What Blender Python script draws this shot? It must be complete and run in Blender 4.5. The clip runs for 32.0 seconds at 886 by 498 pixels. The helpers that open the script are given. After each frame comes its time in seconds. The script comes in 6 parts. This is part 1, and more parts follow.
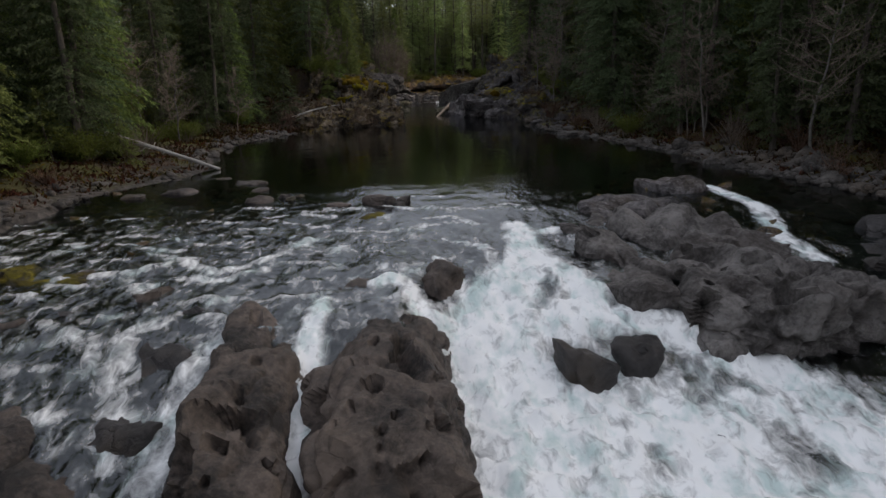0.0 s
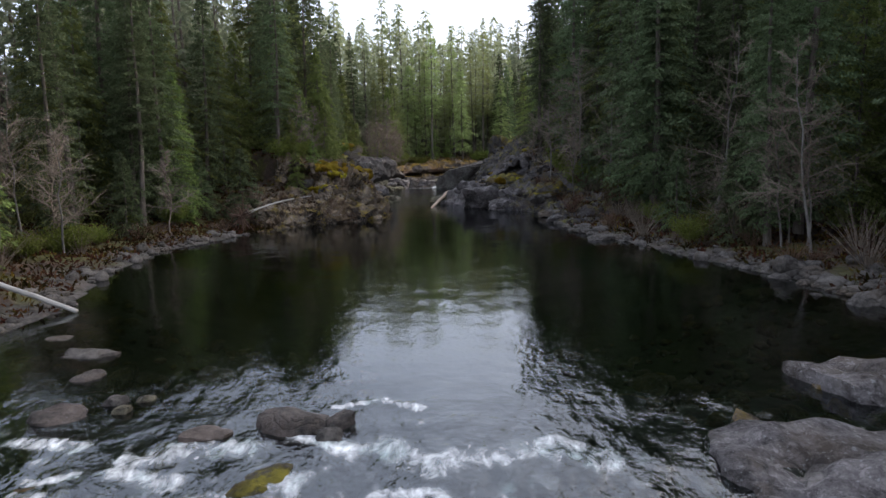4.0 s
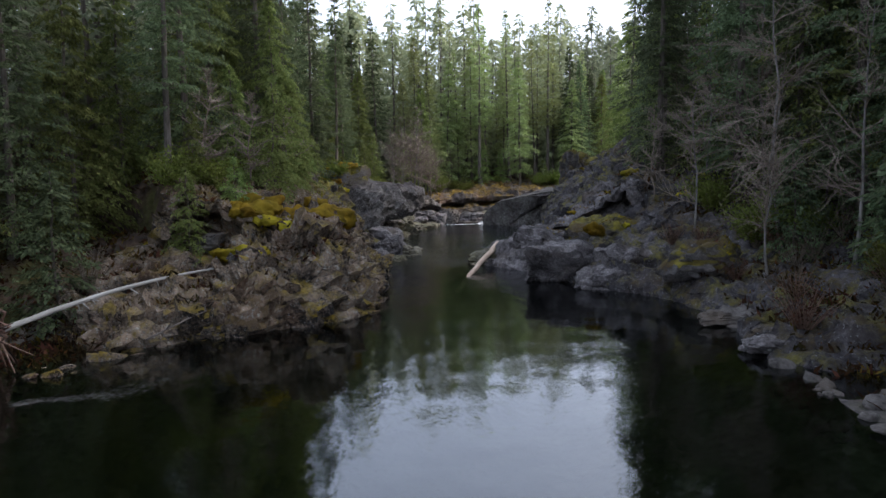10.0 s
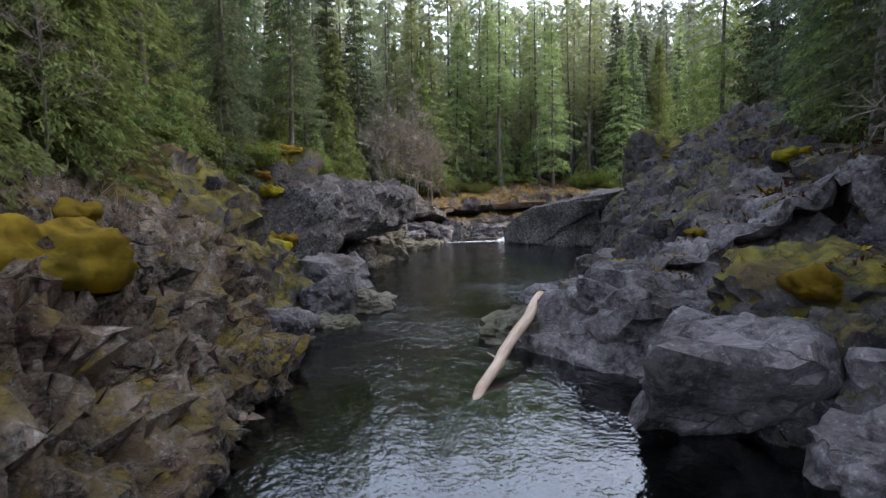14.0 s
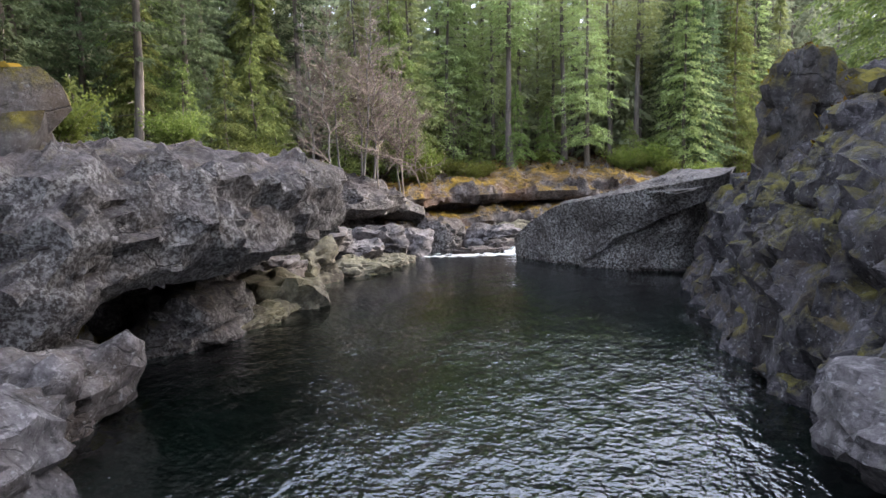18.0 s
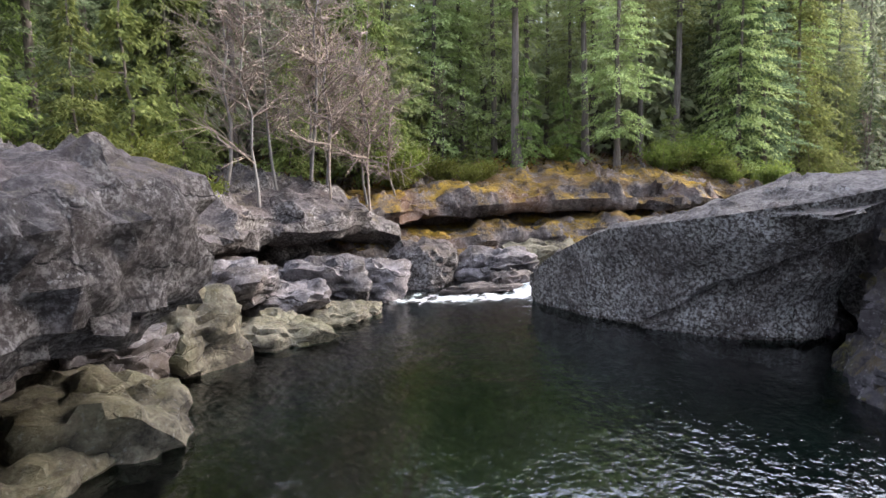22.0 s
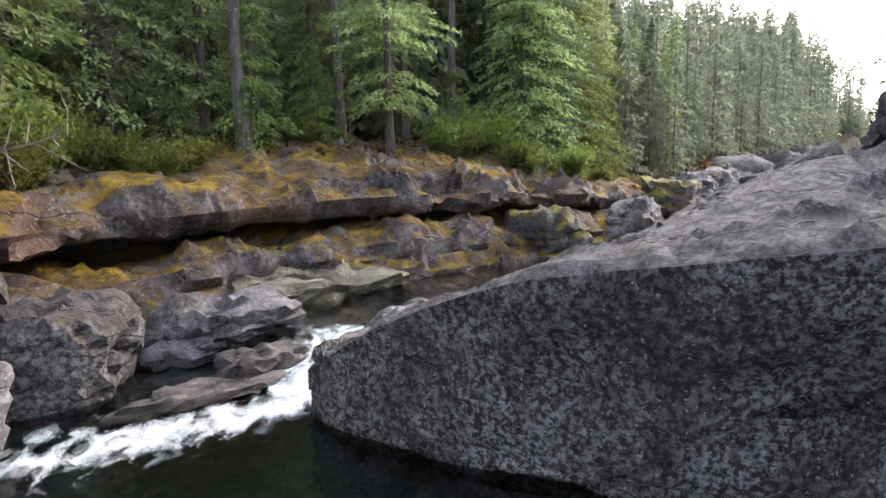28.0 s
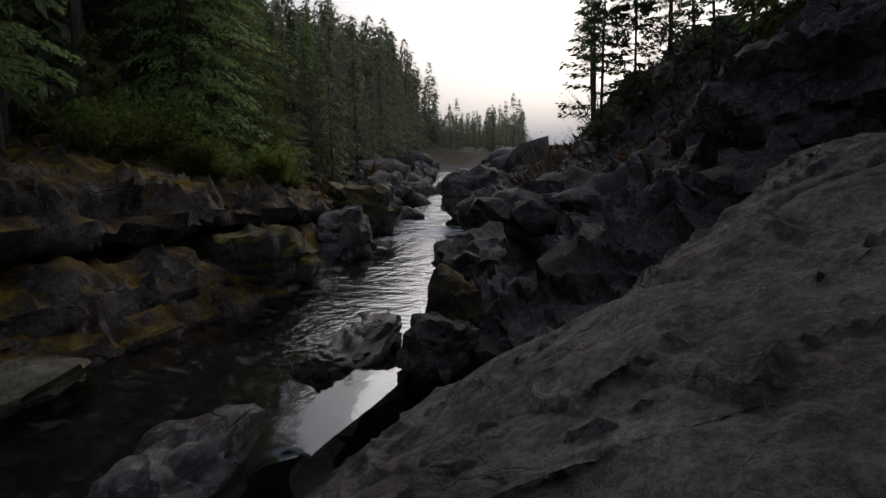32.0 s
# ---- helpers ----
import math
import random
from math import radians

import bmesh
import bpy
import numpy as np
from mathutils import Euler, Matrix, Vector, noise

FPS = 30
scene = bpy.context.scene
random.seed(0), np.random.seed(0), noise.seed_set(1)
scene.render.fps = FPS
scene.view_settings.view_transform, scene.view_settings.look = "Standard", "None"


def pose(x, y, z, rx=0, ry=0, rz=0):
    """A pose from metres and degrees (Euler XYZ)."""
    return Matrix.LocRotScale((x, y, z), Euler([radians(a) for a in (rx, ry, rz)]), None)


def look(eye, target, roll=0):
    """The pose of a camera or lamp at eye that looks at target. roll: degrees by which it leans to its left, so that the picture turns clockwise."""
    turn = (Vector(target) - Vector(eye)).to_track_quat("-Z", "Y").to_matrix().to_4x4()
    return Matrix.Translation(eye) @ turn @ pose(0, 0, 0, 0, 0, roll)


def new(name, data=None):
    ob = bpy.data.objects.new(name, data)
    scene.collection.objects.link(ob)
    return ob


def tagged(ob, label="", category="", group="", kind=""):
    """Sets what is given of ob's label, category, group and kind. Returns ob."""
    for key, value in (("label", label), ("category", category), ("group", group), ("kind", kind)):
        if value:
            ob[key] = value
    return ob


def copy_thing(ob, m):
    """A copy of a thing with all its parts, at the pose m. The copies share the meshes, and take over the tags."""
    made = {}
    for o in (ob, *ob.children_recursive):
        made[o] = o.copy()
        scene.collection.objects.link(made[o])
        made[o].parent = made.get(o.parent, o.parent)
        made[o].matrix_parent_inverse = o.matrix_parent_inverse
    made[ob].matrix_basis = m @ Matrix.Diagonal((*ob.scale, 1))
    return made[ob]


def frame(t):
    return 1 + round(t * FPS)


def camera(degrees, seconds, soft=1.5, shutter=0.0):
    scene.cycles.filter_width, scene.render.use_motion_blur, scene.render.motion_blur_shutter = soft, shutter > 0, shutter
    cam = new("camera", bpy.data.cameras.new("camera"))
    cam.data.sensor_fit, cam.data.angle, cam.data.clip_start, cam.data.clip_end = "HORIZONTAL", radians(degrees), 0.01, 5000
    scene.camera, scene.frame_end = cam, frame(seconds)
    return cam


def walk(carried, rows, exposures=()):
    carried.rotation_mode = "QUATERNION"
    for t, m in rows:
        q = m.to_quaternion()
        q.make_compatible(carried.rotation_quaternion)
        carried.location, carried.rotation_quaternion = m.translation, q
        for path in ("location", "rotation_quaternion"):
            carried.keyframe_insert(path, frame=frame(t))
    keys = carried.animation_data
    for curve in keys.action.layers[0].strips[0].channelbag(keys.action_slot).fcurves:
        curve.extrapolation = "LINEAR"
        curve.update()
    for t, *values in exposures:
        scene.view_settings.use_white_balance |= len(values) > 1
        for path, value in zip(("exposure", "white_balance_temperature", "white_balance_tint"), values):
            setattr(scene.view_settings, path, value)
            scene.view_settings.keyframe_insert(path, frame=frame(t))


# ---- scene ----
cam = camera(69.4, 32.0, soft=1.5)
PATH = [
    (0, (0.109, 0.015, 4.225), (0.115, 1.944, 3.695), -1.2),
    (0.5, (0.162, 1.315, 4.214), (0.17, 3.252, 3.716), -1.2),
    (1, (0.204, 2.626, 4.212), (0.212, 4.571, 3.745), -1.2),
    (1.5, (0.256, 3.986, 4.231), (0.265, 5.938, 3.795), -1.2),
    (2, (0.319, 5.418, 4.270), (0.328, 7.376, 3.863), -1.2),
    (2.5, (0.383, 6.905, 4.317), (0.391, 8.869, 3.940), -1.2),
    (3, (0.462, 8.439, 4.360), (0.471, 10.409, 4.013), -1.2),
    (3.5, (0.542, 10.022, 4.412), (0.551, 11.997, 4.093), -1.2),
    (4, (0.608, 11.63, 4.477), (0.618, 13.608, 4.184), -1.2),
    (4.5, (0.651, 13.284, 4.528), (0.646, 15.267, 4.265), -1.2),
    (6.5, (0.858, 20.882, 4.567), (0.816, 22.868, 4.330), -1.2),
    (7, (0.941, 22.964, 4.580), (0.883, 24.95, 4.345), -1.2),
    (7.5, (1.015, 25.07, 4.597), (0.917, 27.054, 4.363), -1.2),
    (8, (1.078, 27.191, 4.630), (0.957, 29.173, 4.397), -1.2),
    (8.5, (1.123, 29.351, 4.680), (0.981, 31.333, 4.448), -1.2),
    (9, (1.15, 31.549, 4.726), (0.999, 33.53, 4.495), -1.2),
    (9.5, (1.163, 33.773, 4.749), (1.012, 35.754, 4.519), -1.2),
    (10, (1.172, 36.004, 4.732), (1.017, 37.985, 4.506), -1.2),
    (10.5, (1.171, 38.24, 4.674), (1.009, 40.22, 4.451), -1.2),
    (11, (1.153, 40.492, 4.591), (0.984, 42.472, 4.371), -1.2),
    (11.5, (1.118, 42.767, 4.501), (0.941, 44.747, 4.282), -1.2),
    (12, (1.067, 45.042, 4.413), (0.881, 47.02, 4.195), -1.2),
    (12.5, (0.996, 47.257, 4.316), (0.802, 49.235, 4.101), -1.2),
    (13, (0.898, 49.459, 4.223), (0.698, 51.437, 4.015), -1.2),
    (13.5, (0.789, 51.762, 4.117), (0.585, 53.739, 3.912), -1.2),
    (14, (0.658, 54.13, 3.996), (0.449, 56.107, 3.796), -1.2),
    (14.5, (0.505, 56.522, 3.877), (0.29, 58.498, 3.682), -1.2),
    (16.5, (0.741, 66.057, 3.826), (0.503, 68.031, 3.571), -1.2),
    (17, (0.64, 67.931, 3.785), (0.402, 69.905, 3.529), -1.2),
    (17.5, (0.53, 69.676, 3.765), (0.292, 71.651, 3.511), -1.2),
    (18, (0.423, 71.252, 3.778), (0.184, 73.227, 3.525), -1.2),
    (18.5, (0.324, 72.639, 3.820), (0.083, 74.614, 3.566), -1.2),
    (19, (0.244, 73.852, 3.895), (0.006, 75.826, 3.637), -1.2),
    (19.5, (0.191, 74.926, 3.993), (-0.046, 76.9, 3.735), -1.2),
    (20, (0.14, 75.897, 4.064), (-0.096, 77.871, 3.805), -1.2),
    (20.5, (0.075, 76.871, 4.061), (-0.159, 78.845, 3.797), -1.2),
    (21, (-0.032, 77.944, 4.016), (-0.262, 79.918, 3.750), -1.2),
    (21.5, (-0.128, 79.054, 3.951), (-0.354, 81.029, 3.688), -1.2),
    (22, (-0.21, 80.22, 3.888), (-0.435, 82.195, 3.627), -1.2),
    (22.5, (-0.285, 81.36, 3.831), (-0.511, 83.336, 3.574), -1.2),
    (23, (-0.356, 82.439, 3.785), (-0.583, 84.414, 3.525), -1.2),
    (23.5, (-0.45, 83.409, 3.752), (-0.662, 85.386, 3.490), -1.2),
    (24, (-0.522, 84.404, 3.730), (-0.688, 86.384, 3.463), -1.2),
    (24.5, (-0.588, 85.318, 3.693), (-0.687, 87.302, 3.425), -1.2),
    (25, (-0.667, 86.183, 3.638), (-0.684, 88.17, 3.368), -1.2),
    (25.5, (-0.715, 86.993, 3.560), (-0.615, 88.978, 3.292), -1.2),
    (27.5, (-0.607, 89.24, 3.537), (-0.083, 91.154, 3.245), -1.2),
    (28, (-0.679, 89.946, 3.508), (-0.048, 91.827, 3.215), -1.2),
    (28.5, (-0.744, 90.655, 3.490), (0.017, 92.486, 3.194), -1.2),
    (29, (-0.816, 91.357, 3.480), (0.086, 93.124, 3.184), -1.2),
    (29.5, (-0.881, 92.041, 3.479), (0.158, 93.73, 3.182), -1.2),
    (30, (-0.919, 92.719, 3.476), (0.25, 94.321, 3.178), -1.2),
    (30.5, (-0.936, 93.391, 3.485), (0.353, 94.897, 3.184), -1.2),
    (31, (-0.873, 94.071, 3.487), (0.526, 95.474, 3.184), -1.2),
    (31.5, (-0.741, 94.76, 3.488), (0.755, 96.059, 3.184), -1.2),
    (32, (-0.552, 95.466, 3.484), (1.03, 96.658, 3.181), -1.2),
]
walk(cam, [(t, look(eye, target, roll)) for t, eye, target, roll in PATH],
     exposures=[(0, 0.18, 7300, 11), (1, 0.42, 7200, 11), (2, 0.72, 7100, 11), (3, 1.12, 6900, 11), (4, 1.22, 6700, 11), (9, 1.38, 6400, 11), (13, 1.62, 6350, 12), (17, 2.42, 6450, 13), (21, 2.64, 6500, 15), (27, 2.5, 6400, 15), (29, 2.05, 6400, 14), (30, 1.5, 6400, 13), (31, 0.4, 6400, 12), (32, -0.9, 6400, 12)])

# ---- world, sun ----
SUN_AZ, SUN_EL = radians(66.0), radians(28.0)   # compass angle from +y towards +x, height
world = bpy.data.worlds.new("sky")
scene.world = world
world.use_nodes = True
wt = world.node_tree
sky = wt.nodes.new("ShaderNodeTexSky")
sky.sky_type, sky.sun_disc = "NISHITA", False
sky.sun_elevation, sky.sun_rotation = SUN_EL, SUN_AZ
sky.air_density, sky.dust_density, sky.ozone_density = 1.0, 6.0, 0.6
cloud = wt.nodes.new("ShaderNodeHueSaturation")       # cloud veil: the sky loses most of its blue
cloud.inputs["Saturation"].default_value = 0.6
wt.links.new(sky.outputs[0], cloud.inputs["Color"])
veil = wt.nodes.new("ShaderNodeMix")                  # an even layer of thin cloud over the whole sky
veil.data_type = "RGBA"
veil.inputs[0].default_value = 0.55
veil.inputs[7].default_value = (4.4, 5.1, 6.6, 1)
wt.links.new(cloud.outputs[0], veil.inputs[6])
wt.links.new(veil.outputs[2], wt.nodes["Background"].inputs[0])
wt.nodes["Background"].inputs[1].default_value = 0.15
sun = new("sun", bpy.data.lights.new("sun", "SUN"))
sun.data.energy, sun.data.angle, sun.data.color = 0.9, radians(40), (1.0, 0.97, 0.92)
sun_way = Vector((math.sin(SUN_AZ) * math.cos(SUN_EL), math.cos(SUN_AZ) * math.cos(SUN_EL), math.sin(SUN_EL)))
sun.matrix_world = look(sun_way * 200, (0, 0, 0))

# ---- noise ----
_rng = np.random.RandomState(7)
PERM = np.tile(_rng.permutation(512), 3)
GRAD = _rng.normal(size=(512, 3))
GRAD /= np.linalg.norm(GRAD, axis=1)[:, None]


def perlin(p):
    """Gradient noise, about -1 to 1, at the rows of p."""
    i = np.floor(p).astype(int)
    f = p - i
    u = f * f * f * (f * (f * 6 - 15) + 10)
    i &= 511
    out = np.zeros(len(p))
    for dx in (0, 1):
        for dy in (0, 1):
            for dz in (0, 1):
                h = PERM[PERM[PERM[(i[:, 0] + dx) & 511] + ((i[:, 1] + dy) & 511)] + ((i[:, 2] + dz) & 511)]
                g = GRAD[h]
                w = np.abs(1 - dx - u[:, 0]) * np.abs(1 - dy - u[:, 1]) * np.abs(1 - dz - u[:, 2])
                out += w * (g[:, 0] * (f[:, 0] - dx) + g[:, 1] * (f[:, 1] - dy) + g[:, 2] * (f[:, 2] - dz))
    return out * 1.6


def fbm(p, octaves=4, gain=0.5):
    out, a = np.zeros(len(p)), 1.0
    for k in range(octaves):
        out += a * perlin(p * 2.0**k + 17.3 * k)
        a *= gain
    return out


def cells(p):
    """Block noise: a random value for each cell, the nearness of the joint between two cells, and a tilted facet for each cell."""
    i = np.floor(p).astype(int)
    d1, d2, val, tilt = np.full(len(p), 9.0), np.full(len(p), 9.0), np.zeros(len(p)), np.zeros(len(p))
    for dx in (-1, 0, 1):
        for dy in (-1, 0, 1):
            for dz in (-1, 0, 1):
                c = i + (dx, dy, dz)
                h = PERM[PERM[PERM[c[:, 0] & 511] + (c[:, 1] & 511)] + (c[:, 2] & 511)]
                q = c + 0.5 + 0.45 * GRAD[h]
                d = np.linalg.norm(p - q, axis=1)
                lean = ((p - q) * GRAD[(h * 7 + 3) & 511]).sum(1)
                near = d < d1
                d2 = np.where(near, d1, np.minimum(d2, d))
                val = np.where(near, (h % 97) / 97.0, val)
                tilt = np.where(near, lean, tilt)
                d1 = np.where(near, d, d1)
    return val, d2 - d1, tilt


# ---- mesh helpers ----
def mesh(name, verts, faces, mats, smooth=True):
    me = bpy.data.meshes.new(name)
    me.from_pydata(verts if isinstance(verts, list) else np.asarray(verts, float).tolist(), [], faces if isinstance(faces, list) else np.asarray(faces).tolist())
    for m in mats if isinstance(mats, (list, tuple)) else [mats]:
        me.materials.append(m)
    if smooth:
        me.polygons.foreach_set("use_smooth", np.ones(len(me.polygons), bool))
    me.update()
    return me


def part(name, me, parent, label=""):
    ob = new(name, me)
    ob.parent = parent
    return tagged(ob, label) if label else ob


def grid_faces(nu, nv):
    a = (np.arange(nu - 1)[:, None] * nv + np.arange(nv - 1)[None]).ravel()
    return np.stack([a, a + nv, a + nv + 1, a + 1], 1)


def ico(level):
    bm = bmesh.new()
    bmesh.ops.create_icosphere(bm, subdivisions=level, radius=1.0)
    v = np.array([x.co for x in bm.verts])
    f = np.array([[x.index for x in q.verts] for q in bm.faces])
    bm.free()
    return v, f


ICO = {n: ico(n) for n in (1, 2, 3, 4, 5, 6)}


# ---- materials ----
def material(name):
    m = bpy.data.materials.new(name)
    m.use_nodes = True
    t = m.node_tree
    b = t.nodes["Principled BSDF"]
    return m, t, b


def node(t, kind, **values):
    n = t.nodes.new("ShaderNode" + kind)
    for k, v in values.items():
        n.inputs[k].default_value = v
    return n


def link(t, a, b):
    t.links.new(a, b)


def ramp(t, source, stops):
    r = t.nodes.new("ShaderNodeValToRGB")
    e = r.color_ramp.elements
    while len(e) < len(stops):
        e.new(0.5)
    for x, (pos, col) in zip(e, stops):
        x.position, x.color = pos, (*col, 1) if len(col) == 3 else col
    link(t, source, r.inputs[0])
    return r.outputs[0]


def mix(t, fac, a, b, blend="MIX"):
    n = t.nodes.new("ShaderNodeMix")
    n.data_type, n.blend_type = "RGBA", blend
    for socket, v in ((n.inputs[0], fac), (n.inputs[6], a), (n.inputs[7], b)):
        if isinstance(v, (int, float)):
            socket.default_value = v
        elif isinstance(v, tuple):
            socket.default_value = (*v, 1)
        else:
            link(t, v, socket)
    return n.outputs[2]


def maths(t, op, a, b=0.0):
    n = t.nodes.new("ShaderNodeMath")
    n.operation = op
    for socket, v in zip(n.inputs, (a, b)):
        if isinstance(v, (int, float)):
            socket.default_value = v
        else:
            link(t, v, socket)
    return n.outputs[0]


def world_place(t, sx=1, sy=1, sz=1):
    g = t.nodes.new("ShaderNodeNewGeometry")
    m = node(t, "Mapping", Scale=(sx, sy, sz))
    link(t, g.outputs["Position"], m.inputs[0])
    return m.outputs[0], g


def noise_of(t, place, scale, detail=5, rough=0.55):
    n = node(t, "TexNoise", Scale=scale, Detail=detail, Roughness=rough)
    link(t, place, n.inputs["Vector"])
    return n.outputs["Fac"]


GREY3 = lambda v: (v, v, v)  # noqa: E731


def rock_material(name, dark, light, lichen=0.5, moss=0.4, moss_col=(0.10, 0.085, 0.012), stain=(0.10, 0.07, 0.045), wet=0.0, fine=1.0, cracks=0.5, crust=0.0, cling=0.38):
    """Bedrock: grained greys that change from facet to facet, brown stain, broken joints, lichen, dark crusts, and moss where it lies flat."""
    m, t, b = material(name)
    p, g = world_place(t)
    warp = node(t, "TexNoise", Scale=1.6, Detail=4)
    link(t, p, warp.inputs["Vector"])
    wp = t.nodes.new("ShaderNodeVectorMath")
    wp.operation = "MULTIPLY_ADD"
    link(t, warp.outputs["Color"], wp.inputs[0])
    wp.inputs[1].default_value = (1.2, 1.2, 0.8)
    link(t, p, wp.inputs[2])
    bed = node(t, "Mapping", Scale=(0.32, 0.32, 1.25), Rotation=(0.28, 0.14, 0.0))
    link(t, wp.outputs[0], bed.inputs[0])
    grain = noise_of(t, p, 6.5 * fine, 10, 0.74)
    tone = maths(t, "ADD", maths(t, "MULTIPLY", noise_of(t, p, 0.8, 5, 0.6), 0.5), maths(t, "MULTIPLY", grain, 0.5))
    mid = tuple((a + c) / 2 for a, c in zip(dark, light))
    col = ramp(t, tone, [(0.42, dark), (0.50, mid), (0.58, light)])
    joints = []
    for scale, width in ((0.8, 0.022), (2.4, 0.03)):
        v = node(t, "TexVoronoi", Scale=scale)
        v.feature = "DISTANCE_TO_EDGE"
        link(t, bed.outputs[0], v.inputs["Vector"])
        joints.append(ramp(t, v.outputs["Distance"], [(0.0, (1, 1, 1)), (width, (0, 0, 0))]))
    facet = node(t, "TexVoronoi", Scale=2.4)
    link(t, bed.outputs[0], facet.inputs["Vector"])
    shade = ramp(t, facet.outputs["Color"], [(0.0, GREY3(0.78)), (1.0, GREY3(1.18))])
    col = mix(t, 0.8, col, shade, "MULTIPLY")
    broken = ramp(t, noise_of(t, p, 0.9, 4), [(0.42, (0, 0, 0)), (0.56, (1, 1, 1))])
    joint = maths(t, "MULTIPLY", maths(t, "MAXIMUM", joints[0], maths(t, "MULTIPLY", joints[1], 0.35)), broken)
    col = mix(t, ramp(t, noise_of(t, p, 0.45, 6), [(0.50, (0, 0, 0)), (0.72, GREY3(0.7))]), col, stain)
    sep = t.nodes.new("ShaderNodeSeparateXYZ")
    link(t, g.outputs["Normal"], sep.inputs[0])
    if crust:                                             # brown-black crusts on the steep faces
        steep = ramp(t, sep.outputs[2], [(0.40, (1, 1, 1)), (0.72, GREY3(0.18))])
        col = mix(t, maths(t, "MULTIPLY", steep, 0.75), col, ramp(t, grain, [(0.42, (0.026, 0.021, 0.019)), (0.50, (0.072, 0.063, 0.059)), (0.58, (0.215, 0.20, 0.19))]))   # grey lichen skin, toned on steep faces for how light falls there
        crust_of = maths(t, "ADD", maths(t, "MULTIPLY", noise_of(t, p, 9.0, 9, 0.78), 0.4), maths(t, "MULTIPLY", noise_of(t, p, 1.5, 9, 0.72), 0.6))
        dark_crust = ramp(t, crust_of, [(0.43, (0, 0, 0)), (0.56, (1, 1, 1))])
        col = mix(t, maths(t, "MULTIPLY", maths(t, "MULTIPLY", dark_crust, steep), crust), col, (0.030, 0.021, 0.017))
    patch = ramp(t, noise_of(t, p, 0.8, 5), [(0.42, GREY3(0.2 if crust else 0.0)), (0.58, (1, 1, 1))])
    blot = ramp(t, noise_of(t, p, 13.0 if crust else 8.0, 9, 0.76), [(0.47 if crust else 0.54, (0, 0, 0)), (0.57 if crust else 0.59, (1, 1, 1))])
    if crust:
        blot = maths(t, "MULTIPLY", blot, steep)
    col = mix(t, maths(t, "MULTIPLY", maths(t, "MULTIPLY", blot, patch), 0.75 * lichen), col, (0.42, 0.412, 0.385) if crust else tuple(min(0.36, c * 1.9 + 0.02) for c in light))
    spots = ramp(t, noise_of(t, p, 17.0 if crust else 11.0, 4, 0.6), [(0.625, (0, 0, 0)), (0.65, (1, 1, 1))])
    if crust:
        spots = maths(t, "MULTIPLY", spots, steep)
    col = mix(t, maths(t, "MULTIPLY", spots, (0.7 if crust else 0.4) * lichen), col, (0.42, 0.43, 0.43))
    lie = maths(t, "ADD", sep.outputs[2], maths(t, "MULTIPLY", maths(t, "SUBTRACT", grain, 0.5), 1.1))
    up = ramp(t, lie, [(cling, (0, 0, 0)), (cling + 0.35, (1, 1, 1))])
    mask = ramp(t, maths(t, "ADD", maths(t, "MULTIPLY", noise_of(t, p, 1.3, 9, 0.74), 0.75), maths(t, "MULTIPLY", grain, 0.25)), [(0.58 - 0.24 * moss, (0, 0, 0)), (0.68 - 0.24 * moss, (1, 1, 1))])
    mossy = maths(t, "MULTIPLY", maths(t, "MULTIPLY", up, mask), min(1.0, moss * 1.6))
    mcol = mix(t, ramp(t, noise_of(t, p, 2.2, 8, 0.7), [(0.38, (0, 0, 0)), (0.62, (1, 1, 1))]), tuple(c * 0.25 for c in moss_col), moss_col)
    mcol = mix(t, ramp(t, noise_of(t, p, 0.5, 4), [(0.45, (0, 0, 0)), (0.6, GREY3(0.8))]), mcol, (0.055, 0.030, 0.012))
    col = mix(t, mossy, col, mcol)
    col = mix(t, maths(t, "MULTIPLY", joint, cracks), col, tuple(c * 0.25 for c in dark))
    link(t, col, b.inputs["Base Color"])
    b.inputs["Roughness"].default_value = 0.82 - 0.45 * wet
    b.inputs["Specular IOR Level"].default_value = 0.3 + 0.3 * wet
    bump = node(t, "Bump", Strength=1.0, Distance=0.10)
    relief = maths(t, "ADD", maths(t, "MULTIPLY", noise_of(t, p, 3.0, 12, 0.74), 0.9), maths(t, "MULTIPLY", mossy, 0.4))
    relief = maths(t, "ADD", relief, maths(t, "MULTIPLY", shade, 0.35 * cracks))
    link(t, maths(t, "SUBTRACT", relief, maths(t, "MULTIPLY", joint, 0.8 * cracks)), bump.inputs["Height"])
    link(t, bump.outputs[0], b.inputs["Normal"])
    return m


def plain_noise_material(name, a, b_, scale, rough=0.8, bump_strength=0.4, stretch=(1, 1, 1), local=True, bump_dist=0.02):
    m, t, b = material(name)
    if local:
        tc = t.nodes.new("ShaderNodeTexCoord")
        mp = node(t, "Mapping", Scale=stretch)
        link(t, tc.outputs["Object"], mp.inputs[0])
        p = mp.outputs[0]
    else:
        p, _ = world_place(t, *stretch)
    n = noise_of(t, p, scale, 6, 0.6)
    col = ramp(t, n, [(0.3, a), (0.7, b_)])
    link(t, col, b.inputs["Base Color"])
    b.inputs["Roughness"].default_value = rough
    bump = node(t, "Bump", Strength=bump_strength, Distance=bump_dist)
    link(t, n, bump.inputs["Height"])
    link(t, bump.outputs[0], b.inputs["Normal"])
    return m


